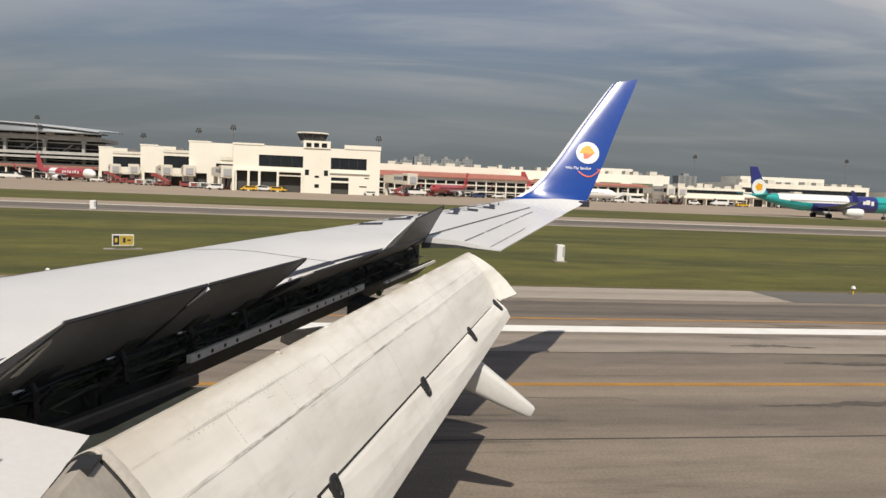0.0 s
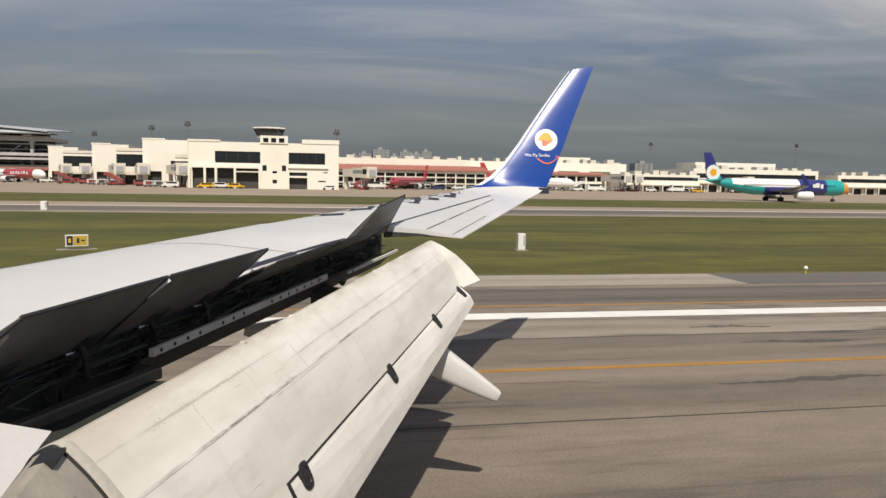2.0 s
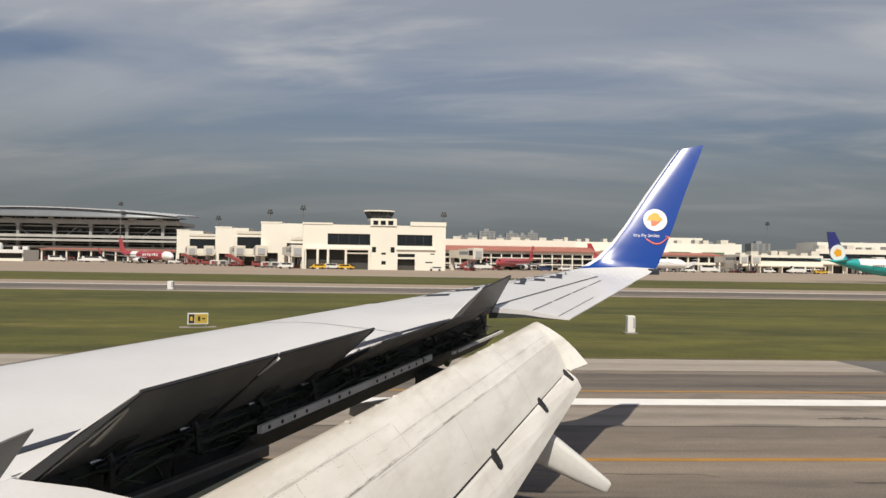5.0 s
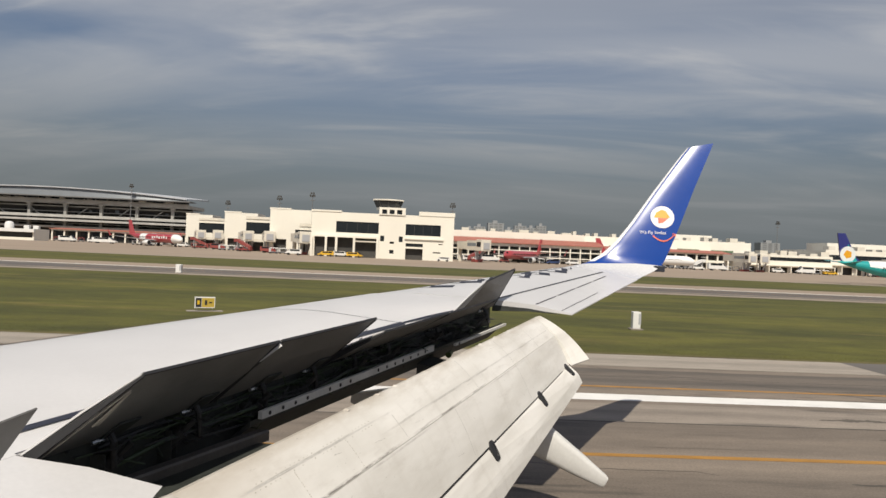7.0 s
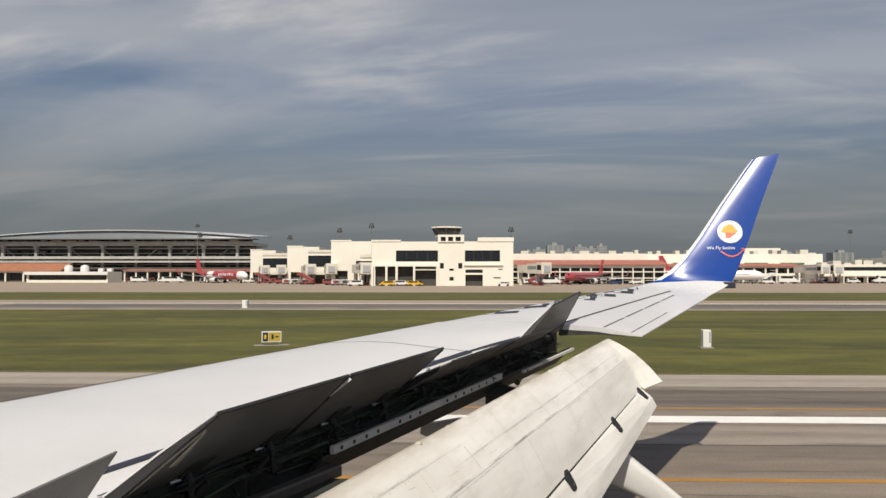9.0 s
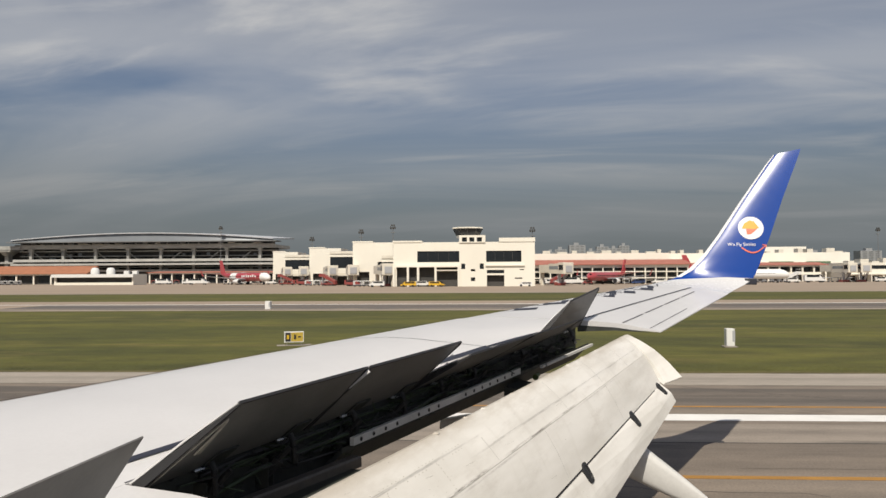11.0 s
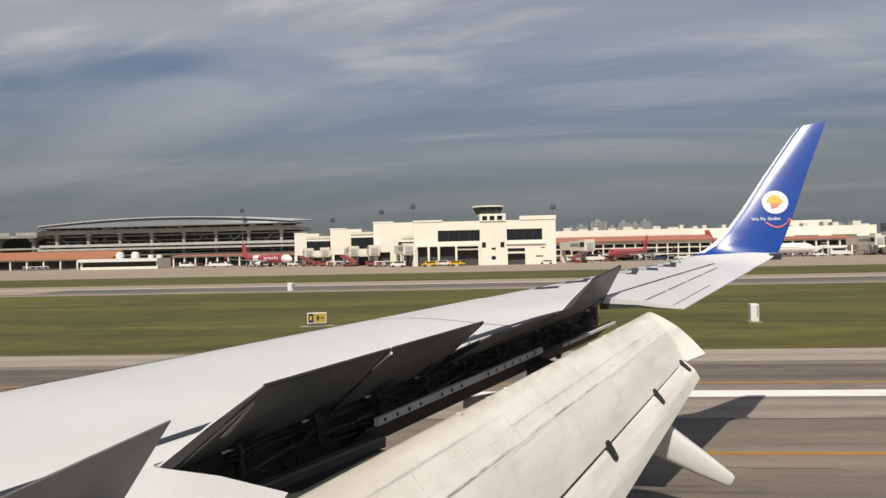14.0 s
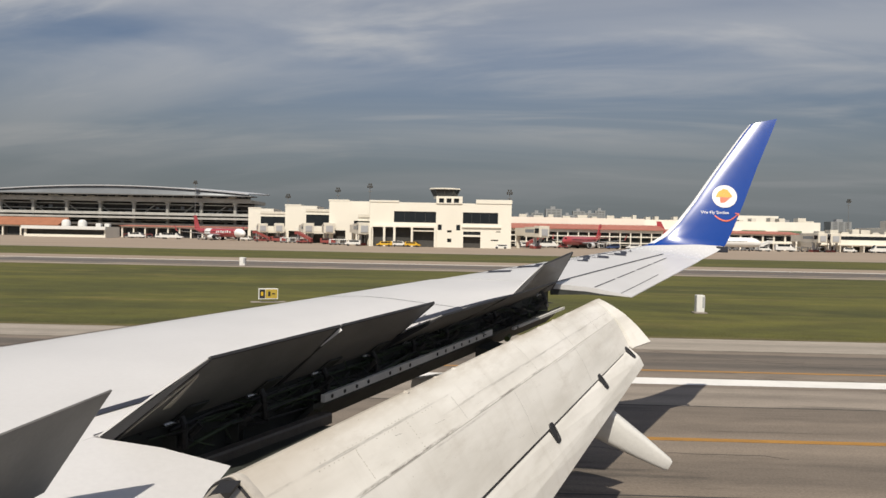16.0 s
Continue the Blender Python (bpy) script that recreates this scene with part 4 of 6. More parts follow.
def fairing(y, label):
    """A canoe-shaped flap-track fairing, drooped with the flap."""
    dy = y - 10.487
    rings = []
    for x, z, rz, ry in ((-1.9, 2.05, 0.06, 0.06), (-1.5, 2.02, 0.18, 0.15), (-0.8, 2.0, 0.24, 0.2), (-0.1, 1.90, 0.24, 0.17), (0.35, 1.70, 0.195, 0.13), (0.75, 1.46, 0.135, 0.088), (1.03, 1.295, 0.080, 0.052), (1.06, 1.277, 0.062, 0.036)):
        ang = radians(-28) if x > 0 else radians(-8)
        ring = []
        for j in range(16):
            a = 2 * math.pi * j / 16
            sy, sz = (math.copysign(abs(q) ** 0.55, q) for q in (math.sin(a), math.cos(a)))
            sz2 = sz if sz < 0 else sz * 0.9
            ring.append((x - math.sin(ang) * sz2 * rz + 0.27 * dy, y + sy * ry, z + math.cos(ang) * sz2 * rz + 0.1 * dy))
        rings.append(ring)
    return Shape().loft(rings).make("flap_track_fairing", FAIR_PAINT, airliner, label, smooth=True)


fairing(10.487, "white canoe-shaped flap track fairing")
fairing(7.15, "white canoe-shaped flap track fairing")

# winglet
W_LE = [Vector(p) for p in ((0.460, 16.400, 3.516), (0.800, 16.800, 3.570), (1.050, 16.980, 3.625), (1.200, 17.050, 3.665), (1.300, 17.100, 3.705), (1.551, 17.183, 3.860), (1.824, 17.254, 4.116), (2.150, 17.401, 4.541), (2.601, 17.625, 5.202), (3.136, 17.875, 5.945), (3.301, 17.952, 6.149))]
W_TE = [Vector(p) for p in ((2.173, 16.400, 3.416), (2.310, 16.800, 3.455), (2.500, 17.000, 3.520), (2.620, 17.080, 3.580), (2.740, 17.150, 3.690), (2.802, 17.178, 3.800), (2.905, 17.238, 4.031), (3.104, 17.387, 4.503), (3.408, 17.642, 5.282), (3.746, 17.896, 6.077), (3.819, 17.962, 6.267))]
FR, TH = [0, 0.02, 0.07, 0.18, 0.38, 0.65, 0.88, 1.0], [0, 0.018, 0.032, 0.045, 0.050, 0.036, 0.014, 0.002]


def w_normal(i):
    c = W_TE[i] - W_LE[i]
    sp = W_LE[min(i + 1, 10)] - W_LE[max(i - 1, 0)]
    n = sp.cross(c).normalized()
    return n if n.z - n.y > 0 else -n          # towards the cabin and the sky


def w_ring(i, proud=0.0, fr=FR):
    c, n = W_TE[i] - W_LE[i], w_normal(i)
    k = c.length
    th = lambda f: float(np.interp(f, FR, TH)) * k * 0.75 + proud
    return [W_LE[i] + c * f + n * th(f) for f in fr] + [W_LE[i] + c * f - n * th(f) for f in reversed(fr[1:])]


def w_border():
    """Where white paint turns blue: further inboard at the leading edge than at the trailing edge."""
    rings = [w_ring(i) for i in range(5)]
    share = FR + list(reversed(FR[1:]))
    out = []
    for j, f in enumerate(share):
        q = 2.3 + 1.7 * min(1.0, f / 0.6) ** 0.8
        a = min(3, int(q))
        out.append(rings[a][j].lerp(rings[a + 1][j], q - a))
    return out


def w_between(ring_a, ring_b, k):
    return [a.lerp(b, k) for a, b in zip(ring_a, ring_b)]


BORDER = w_border()
Shape().loft([w_ring(0), w_ring(1), w_between(w_ring(2), BORDER, 0.35), BORDER]).make("winglet_root", ROOT_PAINT, airliner, "pale curved root of the winglet", smooth=True)
winglet = Shape().loft([BORDER, w_between(BORDER, w_ring(4), 0.55), w_ring(4)] + [w_ring(i) for i in range(5, 11)]).make("winglet", BLUE, airliner, "glossy royal blue winglet with round emblem", smooth=True)
Shape().loft([w_ring(i, 0.009, [0, 0.02, 0.04, 0.085 if i < 6 else 0.065 if i < 9 else 0.06 if i < 10 else 0.045]) for i in range(4, 11)]).make("leading_edge", WHITE_GLOSS, winglet, "bare white leading edge strip", smooth=True)
p = W_TE[4]
Shape().box(p.x - 0.16, p.x + 0.06, p.y - 0.05, p.y + 0.03, p.z - 0.12, p.z - 0.0).make("tail_light", NAVY_MARK, airliner, "dark navy light housing at the wing tip", bevel=0.015)


def w_inner(x, z, lift=0.004):
    """The winglet's inboard face at that x and height."""
    zs = [(W_LE[i].z + W_TE[i].z) / 2 for i in range(4, 11)]
    i = 4
    while i < 9 and z > zs[i - 3]:
        i += 1
    k = (z - zs[i - 4]) / (zs[i - 3] - zs[i - 4])
    a, b = W_LE[i].lerp(W_LE[i + 1], k), W_TE[i].lerp(W_TE[i + 1], k)
    n = w_normal(i).lerp(w_normal(i + 1), k).normalized()
    f = min(1, max(0, (x - a.x) / (b.x - a.x)))
    t = float(np.interp(f, FR, TH)) * (b - a).length * 0.75 + lift
    q = a + (b - a) * f + n * t
    return Vector((x, q.y, z))


def decal(name, outline, material, lift, label=""):
    """A flat paint shape laid on the winglet: fan of an outline given in x and z."""
    cx, cz = sum(p[0] for p in outline) / len(outline), sum(p[1] for p in outline) / len(outline)
    s = Shape()
    rings = [[w_inner(cx + (x - cx) * k, cz + (z - cz) * k, lift) for x, z in outline] for k in (0.02, 0.35, 0.7, 1.0)]
    s.loft(rings, closed=True, caps=False)
    return s.make(name, material, winglet, label)


EX, EZ = 2.760, 4.670
decal("emblem_disc", [(EX + 0.235 * math.cos(a), EZ + 0.225 * math.sin(a)) for a in np.linspace(0, 2 * math.pi, 33)[:-1]], WHITE_GLOSS, 0.013, "white round emblem")
decal("emblem_mark", [(EX - 0.17, EZ - 0.01), (EX - 0.12, EZ + 0.09), (EX - 0.02, EZ + 0.15), (EX + 0.06, EZ + 0.13), (EX + 0.15, EZ - 0.005), (EX + 0.05, EZ - 0.02)], ORANGE, 0.018, "orange shape in the emblem")
decal("emblem_tail", [(EX - 0.09, EZ - 0.02), (EX + 0.12, EZ - 0.015), (EX + 0.0, EZ - 0.12), (EX - 0.08, EZ - 0.13)], RED_DECAL, 0.018, "red shape in the emblem")
arc = [(2.562 + 0.46 * k, 4.285 - 0.12 * math.sin(math.pi * min(1, k * 1.05)) + 0.04 * k) for k in np.linspace(0, 1, 12)]
s = Shape().loft([[w_inner(x, z - 0.012, 0.008), w_inner(x + 0.006, z + 0.014, 0.008)] for x, z in arc], closed=False)
s.make("smile_stroke", RED_DECAL, winglet, "red curved stroke below the emblem")
Shape().loft([[w_inner(2.946, 4.327, 0.008), w_inner(2.956, 4.347, 0.008)], [w_inner(3.021, 4.332, 0.008), w_inner(3.021, 4.337, 0.008)], [w_inner(3.001, 4.277, 0.008), w_inner(3.016, 4.272, 0.008)]], closed=False).make("smile_tip", RED_DECAL, winglet)
font = bpy.data.curves.new("slogan", "FONT")
font.body, font.size, font.extrude = "We Fly Smiles", 0.092, 0.001
font.materials.append(WHITE_GLOSS)
slogan = new("slogan", font)
a, b, c = w_inner(2.305, 4.322, 0.02), w_inner(2.816, 4.322, 0.014), w_inner(2.305, 4.422, 0.02)
ex = (b - a).normalized()
ez = (c - a - ex * (c - a).dot(ex)).normalized()
nn = ex.cross(ez)
slogan.matrix_world = Matrix(((ex.x, ez.x, nn.x, a.x), (ex.y, ez.y, nn.y, a.y), (ex.z, ez.z, nn.z, a.z), (0, 0, 0, 1)))
slogan.parent = winglet
slogan["label"] = "small white slogan lettering"


def wing_strip(name, pts, width, material, lift=0.003, label=""):
    """A painted or sealed line that follows the wing's upper skin."""
    dense = []
    for (x0, y0), (x1, y1) in zip(pts, pts[1:]):
        n = max(2, int(abs(y1 - y0) / 0.4) + int(abs(x1 - x0) / 0.15))
        dense += [(x0 + (x1 - x0) * k / n, y0 + (y1 - y0) * k / n) for k in range(n)]
    dense.append(pts[-1])
    rings = []
    for i, (x, y) in enumerate(dense):
        xa, ya = dense[max(i - 1, 0)]
        xb, yb = dense[min(i + 1, len(dense) - 1)]
        d = Vector((xb - xa, yb - ya)).normalized()
        px_, py_ = -d.y * width / 2, d.x * width / 2
        rings.append([(x + px_, y + py_, skin(x + px_, y + py_) + lift), (x - px_, y - py_, skin(x - px_, y - py_) + lift)])
    return Shape().loft(rings, closed=False).make(name, material, airliner, label)


wing_strip("walkway_line", [(GR(2.2), 2.2), (GR(10.06), 10.06)], 0.066, NAVY_MARK, 0.009, "dark walkway line along the wing")
wing_strip("walkway_line", [(GR(10.06), 10.06), (GR(16.9) - 0.02, 16.3)], 0.030, NAVY_MARK, 0.007, "thin dark line on the outer wing")
wing_strip("skin_seam", [(-3.55, 10.3), (-3.0, 10.42), (-2.2, 10.36), (-1.33, 10.06)], 0.012, SEAM)
wing_strip("hinge_seam", [(HG(5.77) - 0.012, 5.77), (HG(12.06) - 0.012, 12.06)], 0.012, SEAM)
# the nose's shaded underside, painted as a line on the upper skin
wing_strip("leading_edge_line", [(LE(2.4) + 0.06, 2.4), (LE(15.6) + 0.06, 15.6)], 0.10, EDGE_SHADE, 0.006, "thin brown line painted for the shaded underside of the leading edge")
for k in range(4):
    y0, y1 = 12.16 + k * 0.95, 12.16 + k * 0.95 + 0.85
    wing_strip("aileron_seam", [(0.22 + (y0 - 12.16) * 0.3537, y0), (0.22 + (y1 - 12.16) * 0.3537, y1)], 0.024, SEAM)
wing_strip("aileron_tab_seam", [(0.57, 12.15), (1.23, 14.1)], 0.012, SEAM)
for y in (6.35, 6.62, 7.55, 7.8, 8.9, 9.15):                           # small hinge fittings before the spoilers
    wing_strip("hinge_fitting", [(HG(y) - 0.05, y), (HG(y) - 0.045, y + 0.09)], 0.02, SEAM)
for y in (6.5, 7.9, 9.3):                                              # stencil writing too small to read
    wing_strip("stencil_bar", [(HG(y) - 0.13, y), (HG(y) - 0.115, y + 0.26)], 0.02, UNDER_GREY)
c = Vector((-2.549, 6.649, skin(-2.549, 6.649)))
ring_mark = Shape().tube([c + Vector((0.05 * math.cos(a), 0.07 * math.sin(a), 0.008)) for a in np.linspace(0, 2 * math.pi, 17)], 0.014, 6).make("tie_down_ring", YELLOW, airliner, "yellow ringed tie-down fitting", smooth=True)
Shape().tube([c + Vector((0, 0, 0.0)), c + Vector((0, 0, 0.008))], 0.03, 10).make("tie_down_plug", DARK_METAL, ring_mark)
for k, (x, y) in enumerate(((-1.18, 13.3), (-0.80, 13.95), (-0.42, 14.42), (-0.05, 14.9), (0.30, 15.45), (0.62, 15.95))):   # registration, as plain bars
    if k == 2:
        wing_strip("registration_bar", [(x - 0.10, y), (x + 0.14, y)], 0.20, NAVY_MARK)
        continue
    for d in (-0.30, 0.30):
        wing_strip("registration_bar", [(x - 0.25 + d * 0.2, y + d), (x + 0.25 + d * 0.2, y + d)], 0.30, NAVY_MARK)
    wing_strip("registration_bar", [(x - 0.20 + 0.36 * (k % 2), y - 0.16), (x - 0.20 + 0.36 * (k % 2), y + 0.16)], 0.11, NAVY_MARK)

# fuselage with the window opening that the camera looks through, and gear
def fuselage():
    s = Shape()
    n, rings = 48, []
    xs = [-19.5, -19.2, -18.3, -17, -15] + [-13 + k * 0.5 for k in range(26)] + [-0.28, 0.32] + [0.5 + k * 0.5 for k in range(20)] + [13, 16, 18.5, 20]
    rad = lambda x: 1.88 * (1 if -15 <= x <= 10.5 else max(0.03, math.sqrt(max(0, 1 - ((-15 - x) / 4.6) ** 2)) if x < -15 else 1 - ((x - 10.5) / 10.5) ** 1.4))
    for x in xs:
        r = rad(x)
        lift = 0.9 * max(0, (x - 10.5) / 9.5)
        rings.append([(x, r * math.sin(2 * math.pi * j / n), 3.62 + lift + r * math.cos(2 * math.pi * j / n)) for j in range(n)])
    s.loft(rings)
    keep = []
    for f in s.f:
        c = [sum(s.v[i][k] for i in f) / len(f) for k in range(3)]
        if len(f) == 4 and abs(c[0]) < 0.16 and c[1] > 0.8 and 3.62 < c[2] < 4.11:
            continue
        keep.append(f)
    s.f = keep
    s.make("fuselage", WHITE_GLOSS, airliner, "white fuselage skin with an open window", smooth=True)


fuselage()
for x, y in ((-0.9, 2.86), (-0.9, -2.86), (-16.2, 0.0)):
    leg = Shape().tube([(x, y, 0.55), (x, y, 2.2)], 0.09, 10).make("gear_leg", STEEL, airliner, "steel landing gear leg", smooth=True)
    for d in (-0.38, 0.38):
        Shape().tube([(x, y + d - 0.15, 0.555), (x, y + d - 0.12, 0.555), (x, y + d + 0.12, 0.555), (x, y + d + 0.15, 0.555)], [0.47, 0.55, 0.55, 0.47], 24).make("wheel", TYRE, leg, "black tyre", smooth=True)


# ---- airport buildings ----
def holed_wall(s, x0, x1, z0, z1, y0, y1, holes):
    """A wall in the x-z plane from y0 to y1 with real openings (x0, x1, z0, z1)."""
    xs = sorted({x0, x1, *[h[0] for h in holes], *[h[1] for h in holes]})
    zs = sorted({z0, z1, *[h[2] for h in holes], *[h[3] for h in holes]})
    for a, b in zip(xs, xs[1:]):
        for c, d in zip(zs, zs[1:]):
            mx, mz = (a + b) / 2, (c + d) / 2
            if not any(h[0] < mx < h[1] and h[2] < mz < h[3] for h in holes):
                s.box(a, b, y0, y1, c, d)


def window(parent, x0, x1, z0, z1, y, bars=0, frame_mat=None):
    """A glazed opening set back in its wall, with frame and mullions."""
    g = Shape().box(x0, x1, y + 0.30, y + 0.34, z0, z1).make("window", GLASS, parent, "dark glazed window")
    f = frame_mat or DARK_WALL
    s = Shape()
    t = 0.08
    s.box(x0, x1, y + 0.24, y + 0.30, z0, z0 + t).box(x0, x1, y + 0.24, y + 0.30, z1 - t, z1)
    for k in range(bars + 2):
        x = x0 + (x1 - x0 - t) * k / (bars + 1)
        s.box(x, x + t, y + 0.24, y + 0.30, z0, z1)
    s.make("window_frame", f, g)
    return g


def block(name, label, u, v, w, d, h, holes=(), turn=0, wall=None, parapet=0.5, category="building", group=""):
    """A rendered block with openings in its front, a flat roof and a parapet. Its front stands at v; x runs from 0 to w."""
    t = thing(name, label, category, at(u, v, 0, turn), group)
    wall = wall or WALL_WHITE
    s = Shape()
    holed_wall(s, 0, w, 0, h, 0, 0.45, list(holes))
    s.make("front_wall", wall, t, weld=True)
    Shape().box(0, 0.45, 0.45, d, 0, h).make("side_wall", wall, t)
    Shape().box(w - 0.45, w, 0.45, d, 0, h).make("side_wall", wall, t)
    Shape().box(0.45, w - 0.45, d - 0.45, d, 0, h).make("back_wall", wall, t)
    Shape().box(0.45, w - 0.45, 0.45, d - 0.45, h - parapet - 0.2, h - parapet).make("roof", SLAB_GREY, t, "flat grey roof")
    # indoor shade is in this wall's colour
    Shape().box(0.45, w - 0.45, 1.6, 1.7, 0, h - parapet - 0.2).make("inner_wall", DARK_WALL, t, "interior wall coloured dark for the shade indoors")
    return t


def mast(u, v, base, high):
    t = thing("floodlight_mast", "thin dark floodlight mast with a lamp head", "mast", at(u, v, 0), "floodlight masts")
    Shape().tube([(0, 0, 0), (0, 0, high)], [0.24, 0.14], 8).make("pole", FAR_DARK, t)
    Shape().box(-1.1, 1.1, -0.3, 0.3, high, high + 0.25).make("cross_arm", FAR_DARK, t)
    for k, z in ((-0.85, 0.25), (0.05, 0.25), (0.85, 0.25), (-0.45, 1.15), (0.5, 1.15)):
        Shape().box(k - 0.3, k + 0.3, -0.6, 0.2, high + z, high + z + 0.75).make("lamp_head", DARK_WALL, t)
    Shape().box(-0.9, 0.9, -0.3, 0.3, high - 1.6, high - 1.3).make("lower_arm", FAR_DARK, t)
    return t


# the white pier head with its control cab: three window bays and an open ground floor
def pier_head():
    u0, v0, w, h = -30.5, 246, 46.0, 14.4
    X = lambda u: u - u0
    holes = [(X(-22.6), X(-8.9), 7.9, 11.5), (X(-0.2), X(11.2), 7.9, 11.5),           # long upper windows
             (X(-8.3), X(-7.0), 5.6, 7.4), (X(-2.3), X(-1.0), 5.6, 7.4),
             (X(-5.2), X(-3.8), 4.9, 5.6), (X(-5.2), X(-3.8), 1.7, 2.9),
             (X(-29.3), X(-26.0), 0, 6.3), (X(-25.3), X(-22.6), 0, 6.3), (X(-21.9), X(-17.0), 0, 6.3),
             (X(-16.3), X(-9.2), 0, 5.0), (X(-16.3), X(-9.2), 5.5, 6.2),
             (X(0.0), X(5.6), 0, 3.6), (X(0.0), X(5.6), 4.2, 5.3), (X(9.0), X(11.4), 2.4, 2.8), (X(10.6), X(12.0), 5.2, 5.5)]
    t = block("terminal_pier", "white terminal pier with dark window bands", u0, v0, w, 30, h, holes)
    for x0, x1, z0, z1, n in ((X(-22.6), X(-8.9), 7.9, 11.5, 3), (X(-0.2), X(11.2), 7.9, 11.5, 3), (X(-8.3), X(-7.0), 5.6, 7.4, 0), (X(-2.3), X(-1.0), 5.6, 7.4, 0), (X(-5.2), X(-3.8), 1.7, 2.9, 0), (X(0.0), X(5.6), 4.2, 5.3, 3)):
        window(t, x0, x1, z0, z1, 0, n)
    # stepped parapets and the stair tower in the middle
    Shape().box(X(-30.5) - 0.15, X(-21), -0.2, 8, h, h + 0.55).make("parapet", WALL_WHITE, t)
    Shape().box(X(4.0), X(15.5) + 0.15, -0.2, 8, h, h + 1.3).make("parapet", WALL_WHITE, t)
    s = Shape()
    tx0, tx1 = X(-8.9), X(-0.4)
    holed_wall(s, tx0, tx1, h - 0.2, h + 2.2, -0.35, 0.2, [(tx0 + 0.9, tx0 + 2.5, h + 0.1, h + 1.5), (tx0 + 3.3, tx0 + 4.9, h + 0.1, h + 1.5), (tx0 + 5.7, tx0 + 7.4, h + 0.1, h + 1.5)])
    s.box(tx0, tx1, 0.2, 7, h - 0.2, h + 2.2)
    s.make("stair_tower", WALL_WHITE, t, "white stair tower with three small windows")
    for k in (0.9, 3.3, 5.7):
        Shape().box(tx0 + k, tx0 + k + 1.65, 0.12, 0.19, h + 0.1, h + 1.5).make("window", GLASS, t)
    # control cab, wider at the top
    cx, cy = X(-6.2), 4.0
    ring = lambda r, z: [(cx + r * math.cos(2 * math.pi * (j + 0.5) / 10), cy + r * 0.8 * math.sin(2 * math.pi * (j + 0.5) / 10), z) for j in range(10)]
    cab = Shape().loft([ring(3.9, h + 1.4), ring(3.9, h + 2.3)]).make("control_cab", SLAB_GREY, t, "grey control cab with slanted dark glazing")
    Shape().loft([ring(3.95, h + 2.3), ring(5.05, h + 4.5)]).make("cab_glazing", GLASS, cab)
    for j in range(10):
        a = 2 * math.pi * (j + 0.5) / 10
        Shape().tube([(cx + 3.98 * math.cos(a), cy + 3.18 * math.sin(a), h + 2.3), (cx + 5.1 * math.cos(a), cy + 4.08 * math.sin(a), h + 4.5)], 0.09, 6).make("cab_mullion", DARK_WALL, cab)
    Shape().loft([ring(5.35, h + 4.5), ring(5.35, h + 4.75), ring(4.9, h + 4.95)]).make("cab_roof", WALL_CREAM, cab)
    # ledge, columns and balcony
    Shape().box(X(-29.5), X(-9), -0.9, 0, 6.3, 6.9).make("ledge", WALL_WHITE, t)
    Shape().box(X(-0.4), X(12.2), -0.5, 0, 6.6, 7.0).make("ledge", WALL_WHITE, t)
    for u in (-30.2, -25.6, -22.3, -16.6, -9.1):
        Shape().box(X(u) - 0.35, X(u) + 0.35, -1.0, -0.3, 0, 6.3).make("column", WALL_WHITE, t)
    Shape().box(X(-16.3), X(-9.2), -0.6, 0.4, 5.05, 5.4).make("canopy", WALL_CREAM, t)
    return t


pier_head()


def pier_block(u, v, w, h, win, low):
    t = block("pier_block", "white boxy pier wing with small dark windows", u, v, w, 16, h, [win, low], group="pier wings")
    window(t, *win, 0, 1)
    Shape().box(-0.2, w * 0.5, -0.1, 6, h, h + 0.5).make("parapet", WALL_WHITE, t)
    return t


pier_block(-48.4, 272, 14.6, 15.6, (9.0, 13.2, 5.9, 8.6), (1.5, 6.0, 0, 5.0))
pier_block(-73.3, 310, 13.2, 15.0, (7.2, 10.5, 4.6, 6.8), (1.5, 5.5, 0, 4.6))
pier_block(-100, 350, 11.8, 14.8, (6.5, 9.5, 3.6, 6.0), (1.2, 4.8, 0, 4.6))


def pier_link(u, v, w, h):
    t = thing("pier_link", "recessed pier link with dark glazing under a white roof", "building", at(u, v, 0), "pier links")
    Shape().box(0, w, 0, 10, h, h + 1.0).make("roof", WALL_CREAM, t)
    Shape().box(0, w, 0.3, 1.0, 4.6, 6.6).make("lower_wall", WALL_WHITE, t)
    Shape().box(0, w, 0.3, 1.0, h - 1.2, h).make("upper_wall", WALL_WHITE, t)
    Shape().box(0, w, 0.6, 0.9, 6.6, h - 1.2).make("glazing", GLASS, t)
    Shape().box(0, w, 0.3, 9, 3.6, 4.6).make("floor_slab", WALL_CREAM, t)
    # dark colour supplies the shade under the link
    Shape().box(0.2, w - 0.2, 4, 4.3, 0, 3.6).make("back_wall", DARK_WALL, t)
    for k in range(3):
        x = 0.4 + (w - 1.2) * k / 2
        Shape().box(x, x + 0.4, 0.3, 0.8, 0, 3.6).make("column", WALL_CREAM, t)


pier_link(-61.0, 292, 14, 12.2)
pier_link(-89.5, 332, 17, 12.0)
pier_link(-36, 258, 7, 9.5)


